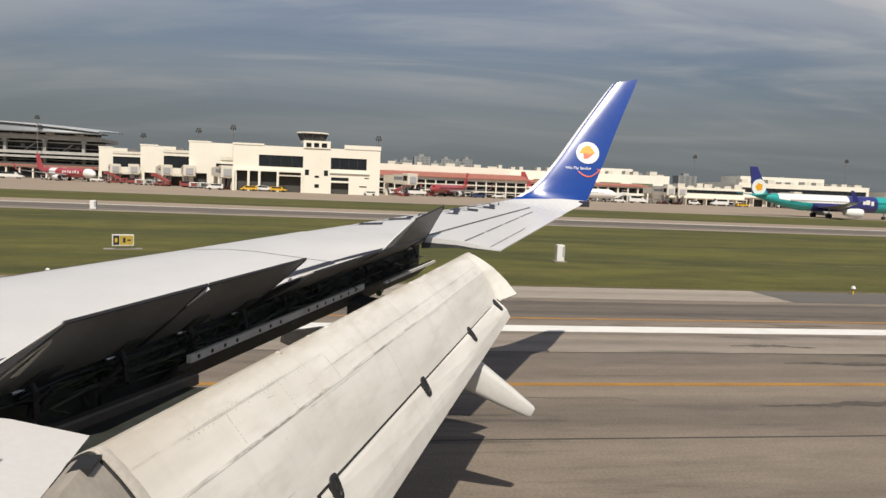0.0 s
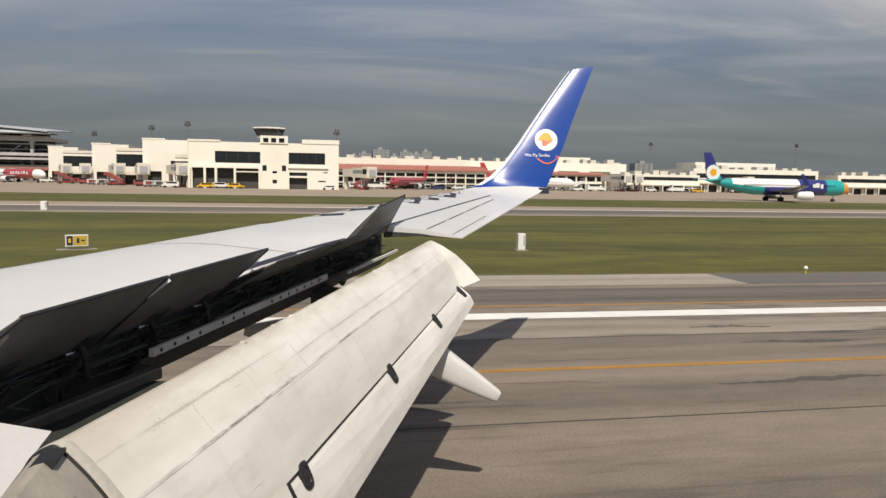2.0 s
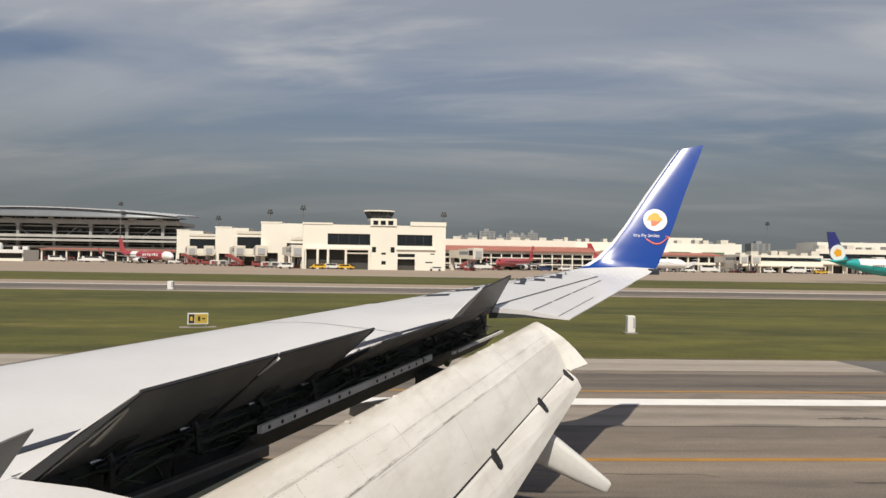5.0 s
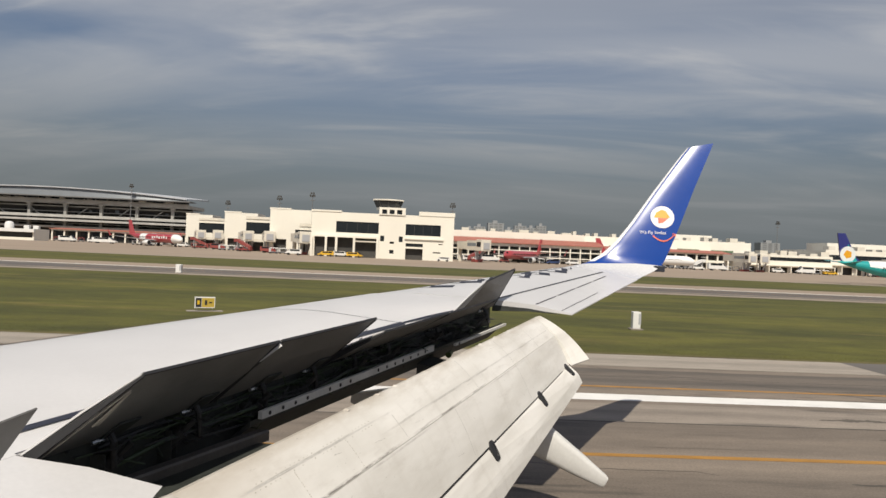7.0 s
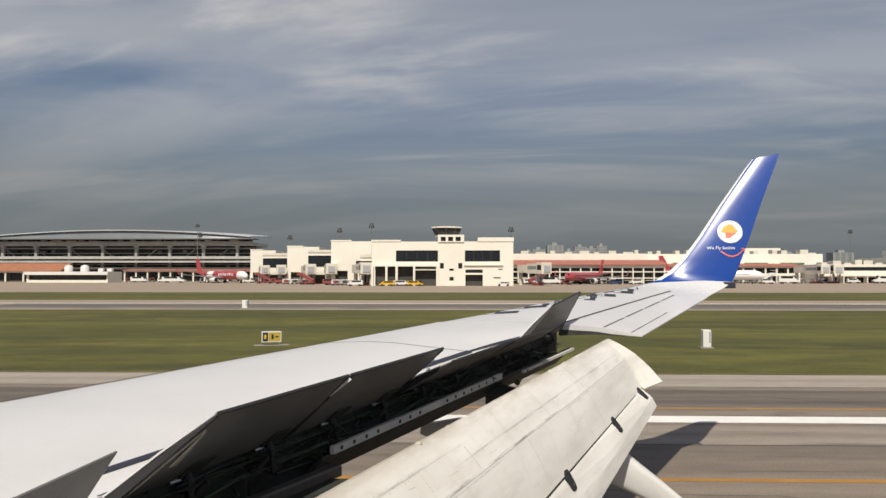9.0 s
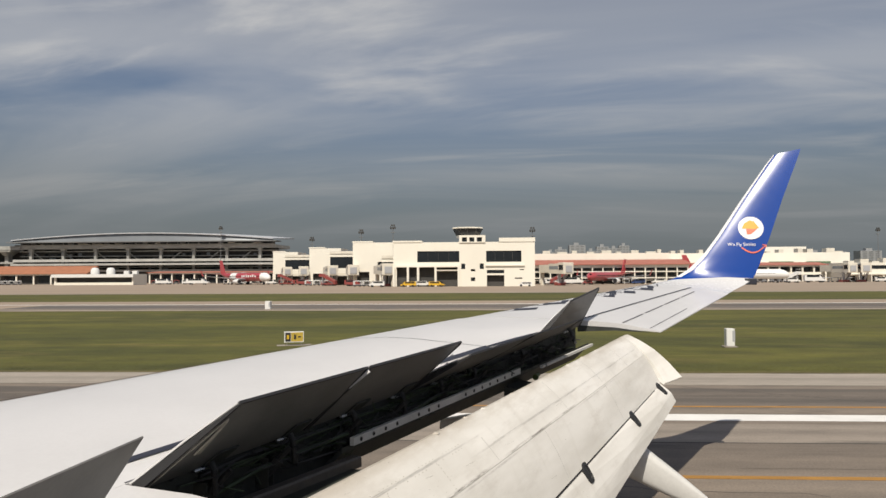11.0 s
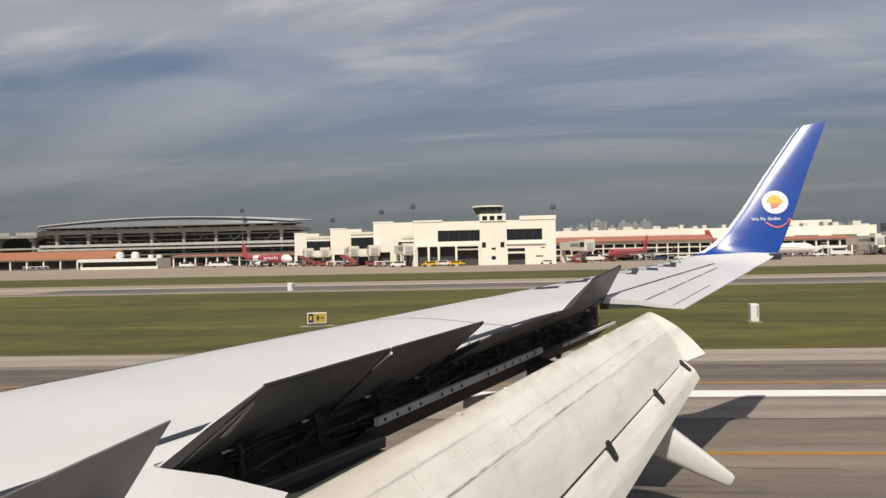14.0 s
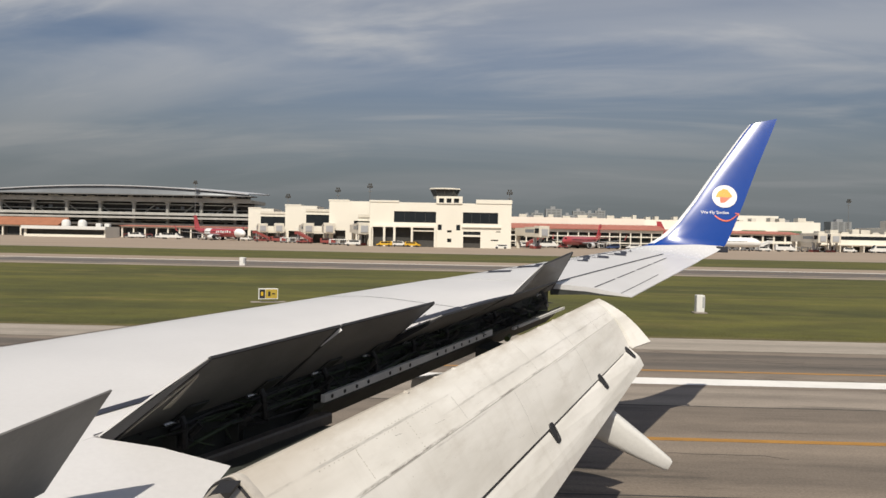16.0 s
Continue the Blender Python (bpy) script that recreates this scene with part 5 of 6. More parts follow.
def jet_bridge(u, v, turn, length):
    t = thing("jet_bridge", "pale boarding bridge on a wheeled column", "boarding bridge", at(u, v, 0, turn), "boarding bridges")
    Shape().loft([[(x, y - 1.4, z) for y, z in ((0, 4.3), (2.8, 4.3), (2.8, 7.0), (0, 7.0))] for x in (0, length * 0.55)]).make("inner_tunnel", WALL_CREAM, t)
    Shape().loft([[(x, y - 1.6, z) for y, z in ((0, 4.0), (3.2, 4.0), (3.2, 7.3), (0, 7.3))] for x in (length * 0.5, length)]).make("outer_tunnel", WALL_CREAM, t)
    Shape().box(length, length + 3.2, -2.0, 2.0, 3.8, 7.6).make("cab", WALL_CREAM, t, bevel=0.2)
    Shape().box(length + 3.2, length + 3.4, -1.2, 1.2, 4.4, 6.6).make("bellows", P_GREY, t)
    for sy in (-1, 1):
        Shape().box(length * 0.54, length * 0.96, sy * 1.6 - 0.03, sy * 1.6 + 0.03, 5.4, 6.5).make("tunnel_glazing", HAZE_GLASS, t, "tinted glazing strip")
        Shape().tube([(length * 0.85 + 0.9, sy * 1.0, 0.8), (length * 0.85 + 0.4, sy * 1.3, 4.0)], 0.14, 6).make("strut", P_GREY, t)
    Shape().box(length + 0.5, length + 2.8, -2.04, 2.04, 5.2, 6.8).make("cab_glazing", GLASS, t, "dark cab window")
    Shape().loft([[(length * 0.9 + q, 1.7, z), (length * 0.9 + q, 2.6, z), (length * 0.9 + q, 2.6, z + 0.2), (length * 0.9 + q, 1.7, z + 0.2)] for q, z in ((0.5, 4.0), (-3.5, 0.1))]).make("service_stairs", P_GREY, t, "slanting metal service stairs")
    Shape().tube([(length * 0.85, 0, 0.6), (length * 0.85, 0, 4.0)], 0.45, 10).make("column", P_GREY, t)
    Shape().box(length * 0.85 - 1.2, length * 0.85 + 1.2, -1.5, 1.5, 0.1, 0.9).make("wheel_truck", V_RED, t)
    Shape().tube([(0, 0, 0), (0, 0, 4.3)], 0.7, 12).make("rotunda_post", WALL_CREAM, t)
    return t


for u, v, turn, ln in ((-38, 262, -70, 14), (-52, 285, -75, 14), (-64, 300, -70, 14), (-79, 322, -75, 13), (-92, 340, -70, 14), (19, 262, -60, 12), (140, 325, -80, 16), (150, 325, -95, 16), (72, 320, -80, 14), (205, 330, -85, 14)):
    jet_bridge(u, v, turn, ln)


def arcade_building(name, label, u, v, w, floors, fh, roof, bays, depth=22, upper=None, category="terminal", col=0.7, slab=0.6):
    """A long terminal wing: slabs, a column at each bay, dark set-back windows and a pitched tile roof."""
    t = thing(name, label, category, at(u, v, 0))
    h = floors * fh
    # shade behind the columns is painted into the back wall
    Shape().box(0, w, 2.2, 2.6, 0, h).make("back_wall", DARK_WALL, t, "set-back wall coloured dark for the arcade's shade")
    for k in range(1, floors + 1):
        Shape().box(-0.2, w + 0.2, -0.2, depth, k * fh - slab, k * fh).make("floor_slab", WALL_WHITE, t)
        if k < floors and slab > 0.5:
            Shape().box(-0.1, w + 0.1, -0.1, 0.1, k * fh, k * fh + 0.55).make("balustrade", WALL_WHITE, t)
    for b in range(bays + 1):
        x = (w - 0.6) * b / bays
        Shape().box(x, x + col, -0.05, 0.6, 0, h).make("column", WALL_WHITE, t)
        if b < bays:
            bw = w / bays
            for k in range(floors):
                Shape().box(x + 0.6 + bw * 0.12, x + bw * 0.88, 2.10, 2.18, k * fh + 0.7, k * fh + fh - 0.8).make("window", GLASS, t)
    Shape().loft([[(x, -1.0, h), (x, -1.0, h + 0.25), (x, depth * 0.45, h + roof), (x, depth * 0.5, h + roof), (x, depth * 0.5, h)] for x in (-0.8, w + 0.8)]).make("tile_roof", ROOF_RED if not upper else upper, t, "sloping tile roof")
    return t


red_wing = arcade_building("red_roof_wing", "white arcaded terminal wing under a red tile roof", 16.5, 300, 62, 3, 2.45, 2.2, 15, col=0.42, slab=0.4)
Shape().box(0, 62, -0.02, 0.12, 6.2, 7.0).make("spandrel", WALL_WHITE, red_wing)
for k in range(15):                                                  # thin rails of the lattice
    Shape().box(0.6 + k * 4.1, 3.9 + k * 4.1, 0.1, 0.2, 1.25, 1.4).make("lattice_rail", WALL_CREAM, red_wing)
b = block("upper_storey", "long white upper storey with roof plant behind the red roof", 14, 312, 60, 14, 12.2, [], wall=WALL_WHITE)
for k in range(9):
    Shape().box(3 + k * 6, 5.0 + k * 6 + k % 3, 2, 5, 11.6, 12.9 + 0.5 * (k % 2)).make("roof_unit", WALL_CREAM, b, "boxy rooftop unit", bevel=0.05)
arcade_building("far_terminal_wing", "long white arcaded terminal behind the apron", 60, 345, 90, 2, 3.6, 1.5, 18)

# white cargo terminals
def cargo(u, v, w, h, bays, band, label, dark=True):
    holes = []
    bw = w / bays
    for k in range(bays):
        holes.append((k * bw + 0.12 * bw, (k + 1) * bw - 0.12 * bw, 0, h * 0.30))
    if dark:
        holes.append((w * 0.02, w * 0.98, h * band, h * (band + 0.2)))
    t = block("cargo_terminal", label, u, v, w, 40, h, holes, category="terminal", group="cargo terminals")
    if dark:
        window(t, w * 0.02, w * 0.98, h * band, h * (band + 0.2), 0, bays * 2)
    Shape().box(-0.4, w + 0.4, -2.2, 0, h * 0.36, h * 0.41).make("canopy", WALL_CREAM, t)
    for k in range(bays + 1):
        Shape().box(k * bw - 0.25, k * bw + 0.25, -2.1, -1.6, 0, h * 0.36).make("column", WALL_CREAM, t)
    rnd = random.Random(int(u))
    for k in range(bays):
        x = (k + rnd.uniform(0.2, 0.7)) * bw
        Shape().box(x, x + rnd.uniform(1.5, 4), 4, 9, h - 0.5, h + rnd.uniform(0.7, 2.2)).make("roof_unit", WALL_CREAM, t)
    return t


cargo(78, 366, 92, 13.4, 14, 0.62, "long white cargo terminal with a flat roof", dark=False)
c1 = block("annex", "low white annex beside the cargo terminal", 66, 352, 16, 12, 10.4, [(2, 14, 4.5, 6.2), (2, 6, 0, 3.4)])
window(c1, 2, 14, 4.5, 6.2, 0, 5)
for k in range(5):
    s = Shape().box(k * 17 + 2, k * 17 + 13, -0.6, -0.1, 8.4, 9.2)
    o = s.make("fascia", GREEN_BAND)
    o.matrix_world = at(80, 366, 0)
    tagged(o, "dark green fascia panel on the cargo terminal", "fascia", "cargo fascias")
cargo(152, 332, 40, 8.0, 8, 0.66, "white hall with a dark glazed band")
cargo(196, 345, 70, 11.5, 10, 0.60, "white flat-roofed cargo hall")
cargo(272, 338, 90, 9.5, 12, 0.62, "long low white hangar hall")
b = block("roof_stack", "white stepped upper block on the cargo hall", 212, 372, 48, 20, 15.5, [])
b = block("roof_stack", "white stepped upper block on the cargo hall", 120, 390, 40, 20, 17.0, [])


# big terminal with the shallow arched metal roof
def great_terminal():
    u0, v0, w = -275, 430, 154
    t = thing("great_terminal", "huge grey terminal with a shallow arched metal roof", "terminal", at(u0, v0, 0))
    arch = lambda x: 24.2 + 4.4 * math.sin(math.pi * (0.04 + 0.92 * x / w)) ** 0.9
    n = 30
    xs = [w * k / n for k in range(n + 1)]
    Shape().loft([[(x, -7, arch(x) - 0.2), (x, -7, arch(x) + 0.35), (x, 40, arch(x) + 2.5), (x, 40, arch(x) + 1.5)] for x in xs]).make("arched_roof", ROOF_EDGE, t, "thin pale edge of the arched roof", smooth=True)
    Shape().loft([[(x, -6.6, 24.0), (x, -5.6, max(24.1, arch(x) - 0.2)), (x, -5.2, max(24.1, arch(x) - 0.2)), (x, -6.2, 24.0)] for x in xs]).make("roof_gable", ROOF_METAL, t, "grey metal gable under the roof's arch", smooth=True)
    Shape().box(-2, w + 2, -8, 4, 23.5, 24.0).make("eaves_slab", FAR_DARK, t)
    Shape().box(1, w - 1, 1, 1.4, 21.9, 23.5).make("upper_glazing", GLASS, t, "dark glazing below the eaves")
    for k in range(25):
        x = 2 + (w - 4) * k / 24
        Shape().box(x - 0.2, x + 0.2, 0.4, 0.9, 21.9, 23.5).make("mullion", SLAB_GREY, t)
    for k in range(7):
        x = 10 + (w - 20) * k / 6
        Shape().box(x - 1.3, x + 1.3, -1.5, 0.2, 21.9, 23.5).make("roof_post", SLAB_GREY, t)
    for z, d, hh in ((20.0, -3, 1.9), (18.4, 1, 0.5), (15.6, 2, 0.4), (12.4, -5, 1.5), (10.3, -7, 1.1), (9.0, 1, 0.6), (6.6, -3, 1.1)):
        Shape().box(0, w, d, 30, z, z + hh).make("floor_slab", PALE_SLAB, t)
    Shape().box(0, w, -3.1, -2.95, 21.9, 22.5).make("parapet_rail", SLAB_GREY, t)
    # dark sheet stands for the shade between the floors
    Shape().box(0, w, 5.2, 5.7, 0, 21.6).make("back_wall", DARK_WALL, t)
    rnd = random.Random(44)
    for k in range(8):
        x = 9 + (w - 18) * k / 7
        Shape().box(x - 0.75, x + 0.75, -2.2, -0.4, 0, 20.0).make("column", SLAB_GREY, t)
        Shape().loft([[(x - 1.0, -2.4, 18.9), (x + 1.0, -2.4, 18.9), (x + 1.0, 0, 18.9), (x - 1.0, 0, 18.9)], [(x - 1.4, -3.3, 20.4), (x + 1.4, -3.3, 20.4), (x + 1.4, 0, 20.4), (x - 1.4, 0, 20.4)]]).make("column_head", SLAB_GREY, t)
        x += rnd.uniform(4, 9)
        Shape().loft([[(x + q, 0.4, z), (x + q + 0.8, 0.4, z), (x + q + 0.8, 1.0, z), (x + q, 1.0, z)] for q, z in ((0, 13.5), (rnd.choice((-1, 1)) * 6, 18.0))]).make("ramp_beam", SLAB_GREY, t, "slanting concrete beam")
    for k in range(60):
        x = 2 + (w - 6) * k / 59
        z = rnd.choice((13.6, 13.6, 16.1, 7.8))
        Shape().box(x - rnd.uniform(0.5, 1.3), x + rnd.uniform(0.5, 1.3), 5.05, 5.15, z, z + rnd.uniform(0.9, 1.7)).make("window", rnd.choice((GLASS, GLASS, HAZE_GLASS, SLAB_GREY)), t)
    for k in range(9):
        x = rnd.uniform(4, w - 10)
        Shape().box(x, x + rnd.uniform(2, 6), -2.6, -1.2, 21.9, 22.4 + rnd.uniform(0.3, 0.9)).make("roof_unit", WALL_CREAM, t)


great_terminal()


def expressway():
    u0, v0 = -520, 426
    t = thing("expressway", "grey elevated road on concrete hammerhead piers", "viaduct", at(u0, v0, 0))
    w = 243
    Shape().box(0, w, 0, 14, 18.6, 20.0).make("deck", SLAB_GREY, t)
    Shape().box(0, w, 3, 12, 11.6, 12.6).make("lower_deck", SLAB_GREY, t)
    # added sheet; its dark colour is the shade under the road
    Shape().box(0, w, 12.5, 13.0, 0, 18.6).make("back_wall", DARK_WALL, t, "dark sheet for the deep shade behind the piers")
    for k in range(11):
        x = 8 + k * 23
        Shape().box(x - 8, x + 11, -0.3, 0.0, 19.6, 21.8).make("barrier", SLAB_GREY, t)
        Shape().box(x - 1.1, x + 1.1, 4, 8, 0, 16.6).make("pier", SLAB_GREY, t)
        Shape().loft([[(x - 1.2, 3, 16.4), (x + 1.2, 3, 16.4), (x + 1.2, 9, 16.4), (x - 1.2, 9, 16.4)], [(x - 2.0, 0.5, 18.6), (x + 2.0, 0.5, 18.6), (x + 2.0, 13.5, 18.6), (x - 2.0, 13.5, 18.6)]]).make("pier_cap", SLAB_GREY, t)


expressway()
arcade_building("orange_roof_terminal", "long low terminal under an orange tile roof", -330, 372, 128, 1, 5.2, 4.2, 14, upper=ROOF_ORANGE)
arcade_building("low_arcade", "low dark arcade with a thin red roof", -176, 386, 78, 1, 5.6, 0.8, 13)


def white_shed():
    t = block("white_shed", "low white shed with a pale roof and white tanks", -197, 335, 37, 14, 4.9, [(1.0, 36.4, 1.15, 3.4)])
    Shape().box(-0.6, 37.6, -1.4, 0.0, 3.5, 4.9).make("roof_fascia", V_WHITE, t, "deep white fascia of the flat roof")
    for x in (16, 23.5):
        Shape().loft([[(x + r * math.cos(a), 6 + r * math.sin(a), z) for a in np.linspace(0, 2 * math.pi, 17)[:-1]] for r, z in ((1.9, 4.2), (1.9, 6.8), (1.5, 7.6), (0.5, 8.0))]).make("tank", V_WHITE, t, "round white tank", smooth=True)
    for x in (30, 34):
        Shape().box(x, x + 2.4, 5, 7, 4.2, 6.4).make("roof_unit", V_WHITE, t, bevel=0.3)


white_shed()
for u, v, h in ((-82, 352, 20), (-55, 330, 22), (-40, 322, 23.5), (18, 300, 20.5), (210, 420, 26), (140, 430, 28), (300, 410, 27), (-150, 420, 30)):
    mast(u, v, 0, h)


# far skyline
def far_tower(u, v, w, h, floors):
    t = thing("apartment_tower", "hazy grey tower block on the skyline", "tower block", at(u, v, 0), "skyline towers")
    Shape().box(0, w, 0, w * 0.7, 0, h).make("wall", FAR_GREY, t)
    Shape().box(w * 0.3, w * 0.6, 2, w * 0.4, h, h + 3).make("roof_house", FAR_GREY, t)
    fh = h / floors
    for k in range(floors // 2, floors):
        for b in range(3):
            x = w * (0.1 + 0.3 * b)
            Shape().box(x, x + w * 0.2, -0.3, 0.05, k * fh + fh * 0.3, k * fh + fh * 0.8).make("window", FAR_PANE, t)


for u, w, h in ((70, 11, 30), (80, 14, 33), (97, 19, 38), (117, 12, 31), (129, 14, 36), (143, 13, 34), (155, 12, 37), (-330, 18, 28), (318, 22, 28), (342, 26, 30), (372, 18, 27), (430, 24, 29), (560, 24, 30), (-520, 22, 30)):
    far_tower(u, 900, w, h, 12)


def far_trees():
    """A low uneven line of trees and roofs along the horizon."""
    rnd = random.Random(21)
    s = Shape()
    for k in range(520):
        u, v = rnd.uniform(-900, 1100), rnd.uniform(560, 860)
        r = rnd.uniform(4, 8)
        h = rnd.uniform(6, 12)
        for j in range(4):
            cx, cy, cz = u + rnd.uniform(-r, r), v + rnd.uniform(-r, r), h * rnd.uniform(0.5, 0.95)
            rr = r * rnd.uniform(0.3, 0.6)
            ring = lambda q, z: [(cx + q * math.cos(a) * rnd.uniform(0.8, 1.2), cy + q * math.sin(a), z) for a in np.linspace(0, 2 * math.pi, 7)[:-1]]
            s.loft([ring(rr * 0.5, cz - rr), ring(rr, cz), ring(rr * 0.7, cz + rr * 0.5), ring(rr * 0.2, cz + rr * 0.8)])
        s.tube([(u, v, 0), (u, v, h * 0.6)], 0.3, 5)
    ob = s.make("tree_line", FAR_TREE)
    ob.matrix_world = AIRPORT.copy()
    tagged(ob, "distant low line of dark green trees", "trees", kind="stuff")


far_trees()


# ---- parked aircraft ----
def jet(label, u, v, heading, length, mats, fin, tail_mark=None, engine=None, belly=None, crown=None, bars=None, disc=(0.42, 0.031)):
    """A parked twin jet. mats: (end of the stretch from the nose as a share, material) from the nose back; nose towards +x."""
    t = thing("parked_airliner", label, "airliner", at(u, v, 0, heading), "parked airliners")
    R, z0 = length * 0.0495, length * 0.088
    xn = length / 2

    def ring(k):
        x = xn - k * length
        r = R * (math.sqrt(max(0.0004, 1 - (1 - k / 0.11) ** 2)) if k < 0.11 else 1 if k < 0.66 else max(0.06, 1 - ((k - 0.66) / 0.34) ** 1.5 * 0.95))
        dz = 0 if k < 0.66 else R * 0.75 * ((k - 0.66) / 0.34) ** 1.3
        dz -= 0 if k > 0.11 else R * 0.25 * (1 - k / 0.11) ** 2
        return [(x, r * math.cos(2 * math.pi * j / 20), z0 + dz + r * math.sin(2 * math.pi * j / 20)) for j in range(20)]

    start = 0.0005
    names = ["nose_section", "front_section", "mid_section", "rear_section", "tail_section"]
    for i, (end, m_) in enumerate(mats):
        ks = np.linspace(start, end, 8)
        Shape().loft([ring(k) for k in ks]).make(names[min(i, 4)], m_, t, smooth=True)
        start = end
    if belly:
        low = lambda k: [(x, y * 1.012, z0 + (z - z0) * 1.012) for x, y, z in (ring(k)[j] for j in range(10, 20))]
        Shape().loft([[p for p in low(k)] for k in np.linspace(belly[0], belly[1], 6)], closed=False).make("belly_band", belly[2], t, smooth=True)
    if crown:
        high = lambda k: [(x, y * 1.012, z0 + (z - z0) * 1.012) for x, y, z in (ring(k)[j] for j in range(0, 11))]
        Shape().loft([high(k) for k in np.linspace(crown[0], crown[1], 8)], closed=False).make("crown_band", crown[2], t, smooth=True)
    if bars:                                                             # large lettering as plain bars
        for k in range(bars[3]):
            x = xn - (bars[0] + (bars[1] - bars[0]) * k / bars[3]) * length
            for sy in (-1, 1):
                Shape().box(x - 0.75 - 0.25 * (k % 2), x, sy * R * 0.99 - 0.05, sy * R * 0.99 + 0.05, z0 + R * (0.0 if k % 3 else -0.1), z0 + R * (0.55 if k % 3 == 1 else 0.42)).make("lettering_bar", bars[2], t)
    Shape().loft([[(xn - k * length, y, z) for y, z in ((R * w_ * sgn, z0 + R * hgt) for w_, hgt in ((0.55, 0.35), (0.55, 0.6), (0.2, 0.7), (0.2, 0.45)))] for k, sgn in ((0.035, 1), (0.05, 1))]).make("cockpit_window", GLASS, t)
    s = Shape()
    for k in np.linspace(0.14, 0.76, 44):
        x = xn - k * length
        for sy in (-1, 1):
            s.box(x - 0.13, x + 0.13, sy * R * 0.985 - 0.03, sy * R * 0.985 + 0.03, z0 + R * 0.10, z0 + R * 0.30)
    tagged(s.make("cabin_windows", GLASS, t), kind="stuff")
    span = length * 0.45
    for sy in (-1, 1):
        sec = lambda y, x0, x1, z: [(x0, sy * y, z), (x0 * 0.7 + x1 * 0.3, sy * y, z + (x0 - x1) * 0.05), (x1, sy * y, z), (x0 * 0.6 + x1 * 0.4, sy * y, z - (x0 - x1) * 0.06)]
        w_ = Shape().loft([sec(R * 0.5, length * 0.12, -length * 0.08, z0 - R * 0.55), sec(span * 0.35, length * 0.035, -length * 0.085, z0 - R * 0.35), sec(span, -length * 0.115, -length * 0.155, z0 + R * 0.25)]).make("wing", P_GREY, t, smooth=True)
        Shape().loft([sec(span, -length * 0.115, -length * 0.155, z0 + R * 0.25), sec(span * 1.02, -length * 0.165, -length * 0.185, z0 + R * 1.5)]).make("winglet", fin, w_)
        Shape().loft([sec(R * 0.2, -length * 0.40, -length * 0.47, z0 + R * 0.6), sec(span * 0.40, -length * 0.46, -length * 0.485, z0 + R * 0.9)]).make("tailplane", P_GREY if fin is P_WHITE else mats[-1][1], t)
        ex, ey, ez = length * 0.075, sy * span * 0.33, z0 - R * 1.02
        n_ = Shape().loft([[(ex + dx * length, ey + r * math.cos(a), ez + r * math.sin(a)) for a in np.linspace(0, 2 * math.pi, 17)[:-1]] for dx, r in ((0.045, 0.85), (0.05, 0.98), (0.03, 1.08), (-0.02, 1.0), (-0.06, 0.62))]).make("engine", engine or P_WHITE, t, smooth=True)
        Shape().tube([(ex + 0.0505 * length, ey, ez), (ex + 0.052 * length, ey, ez)], 0.82, 16).make("fan", BLACK, n_)
        leg = Shape().tube([(-length * 0.03, sy * R * 1.5, 0.5), (-length * 0.03, sy * R * 1.5, z0 - R * 0.5)], 0.14, 8).make("gear_leg", P_GREY, t)
        Shape().tube([(-length * 0.03, sy * R * 1.5 - 0.5, 0.55), (-length * 0.03, sy * R * 1.5 + 0.5, 0.55)], 0.55, 14).make("wheel", TYRE, leg)
    leg = Shape().tube([(length * 0.39, 0, 0.4), (length * 0.39, 0, z0 - R * 0.8)], 0.1, 8).make("nose_gear", P_GREY, t)
    Shape().tube([(length * 0.39, -0.3, 0.4), (length * 0.39, 0.3, 0.4)], 0.4, 12).make("wheel", TYRE, leg)
    fx, fz = -length * 0.36, z0 + R * 0.7
    rise, th = length * 0.165, 0.18
    prof = [(fx, fz), (fx - length * 0.035, fz + rise * 0.18), (fx - length * 0.105, fz + rise), (fx - length * 0.15, fz + rise), (fx - length * 0.125, fz + rise * 0.05)]
    Shape().loft([[(x, -th, z) for x, z in prof], [(x, th, z) for x, z in prof]]).make("fin", fin, t)
    if crown:
        low = [(fx - length * 0.02, fz - 0.3), (fx - length * 0.052, fz + rise * 0.30), (fx - length * 0.086, fz + rise * 0.62), (fx - length * 0.100, fz + rise * 0.36), (fx - length * 0.123, fz - 0.3)]
        Shape().loft([[(x, -th - 0.02, z) for x, z in low], [(x, th + 0.02, z) for x, z in low]]).make("fin_flash", P_TEAL, t, "teal flash at the foot of the fin")
    if tail_mark:
        cx, cz, r = fx - length * (0.065 + 0.078 * disc[0]), fz + rise * disc[0], length * disc[1]
        for sy in (-1, 1):
            d = Shape().tube([(cx, sy * (th + 0.005), cz), (cx, sy * (th + 0.03), cz)], r, 20).make("tail_disc", tail_mark[0], t)
            Shape().tube([(cx, sy * (th + 0.031), cz), (cx, sy * (th + 0.05), cz)], r * 0.55, 5).make("tail_shape", tail_mark[1], d)
    return t


jet("teal and indigo painted airliner with amber nose on the taxiway", 117.0, 166, 0, 39.5, [(0.065, P_YELLOW), (0.19, P_TEAL), (0.36, P_PURPLE), (0.62, P_PURPLE), (1.0, P_TEAL)], P_PURPLE, (P_WHITE, ORANGE), crown=(0.38, 0.83, P_WHITE), bars=(0.22, 0.30, P_WHITE, 3), disc=(0.28, 0.046))
jet("red and white airliner parked beside the pier", -106, 326, -38, 37.5, [(0.13, P_WHITE), (0.60, P_RED), (0.72, P_WHITE), (1.0, P_RED)], P_RED, bars=(0.20, 0.50, P_WHITE, 7))
jet("dark red airliner parked before the red-roofed wing", 45, 287, 236, 33, [(0.5, P_RED), (0.8, P_RED), (1.0, P_RED)], P_RED)
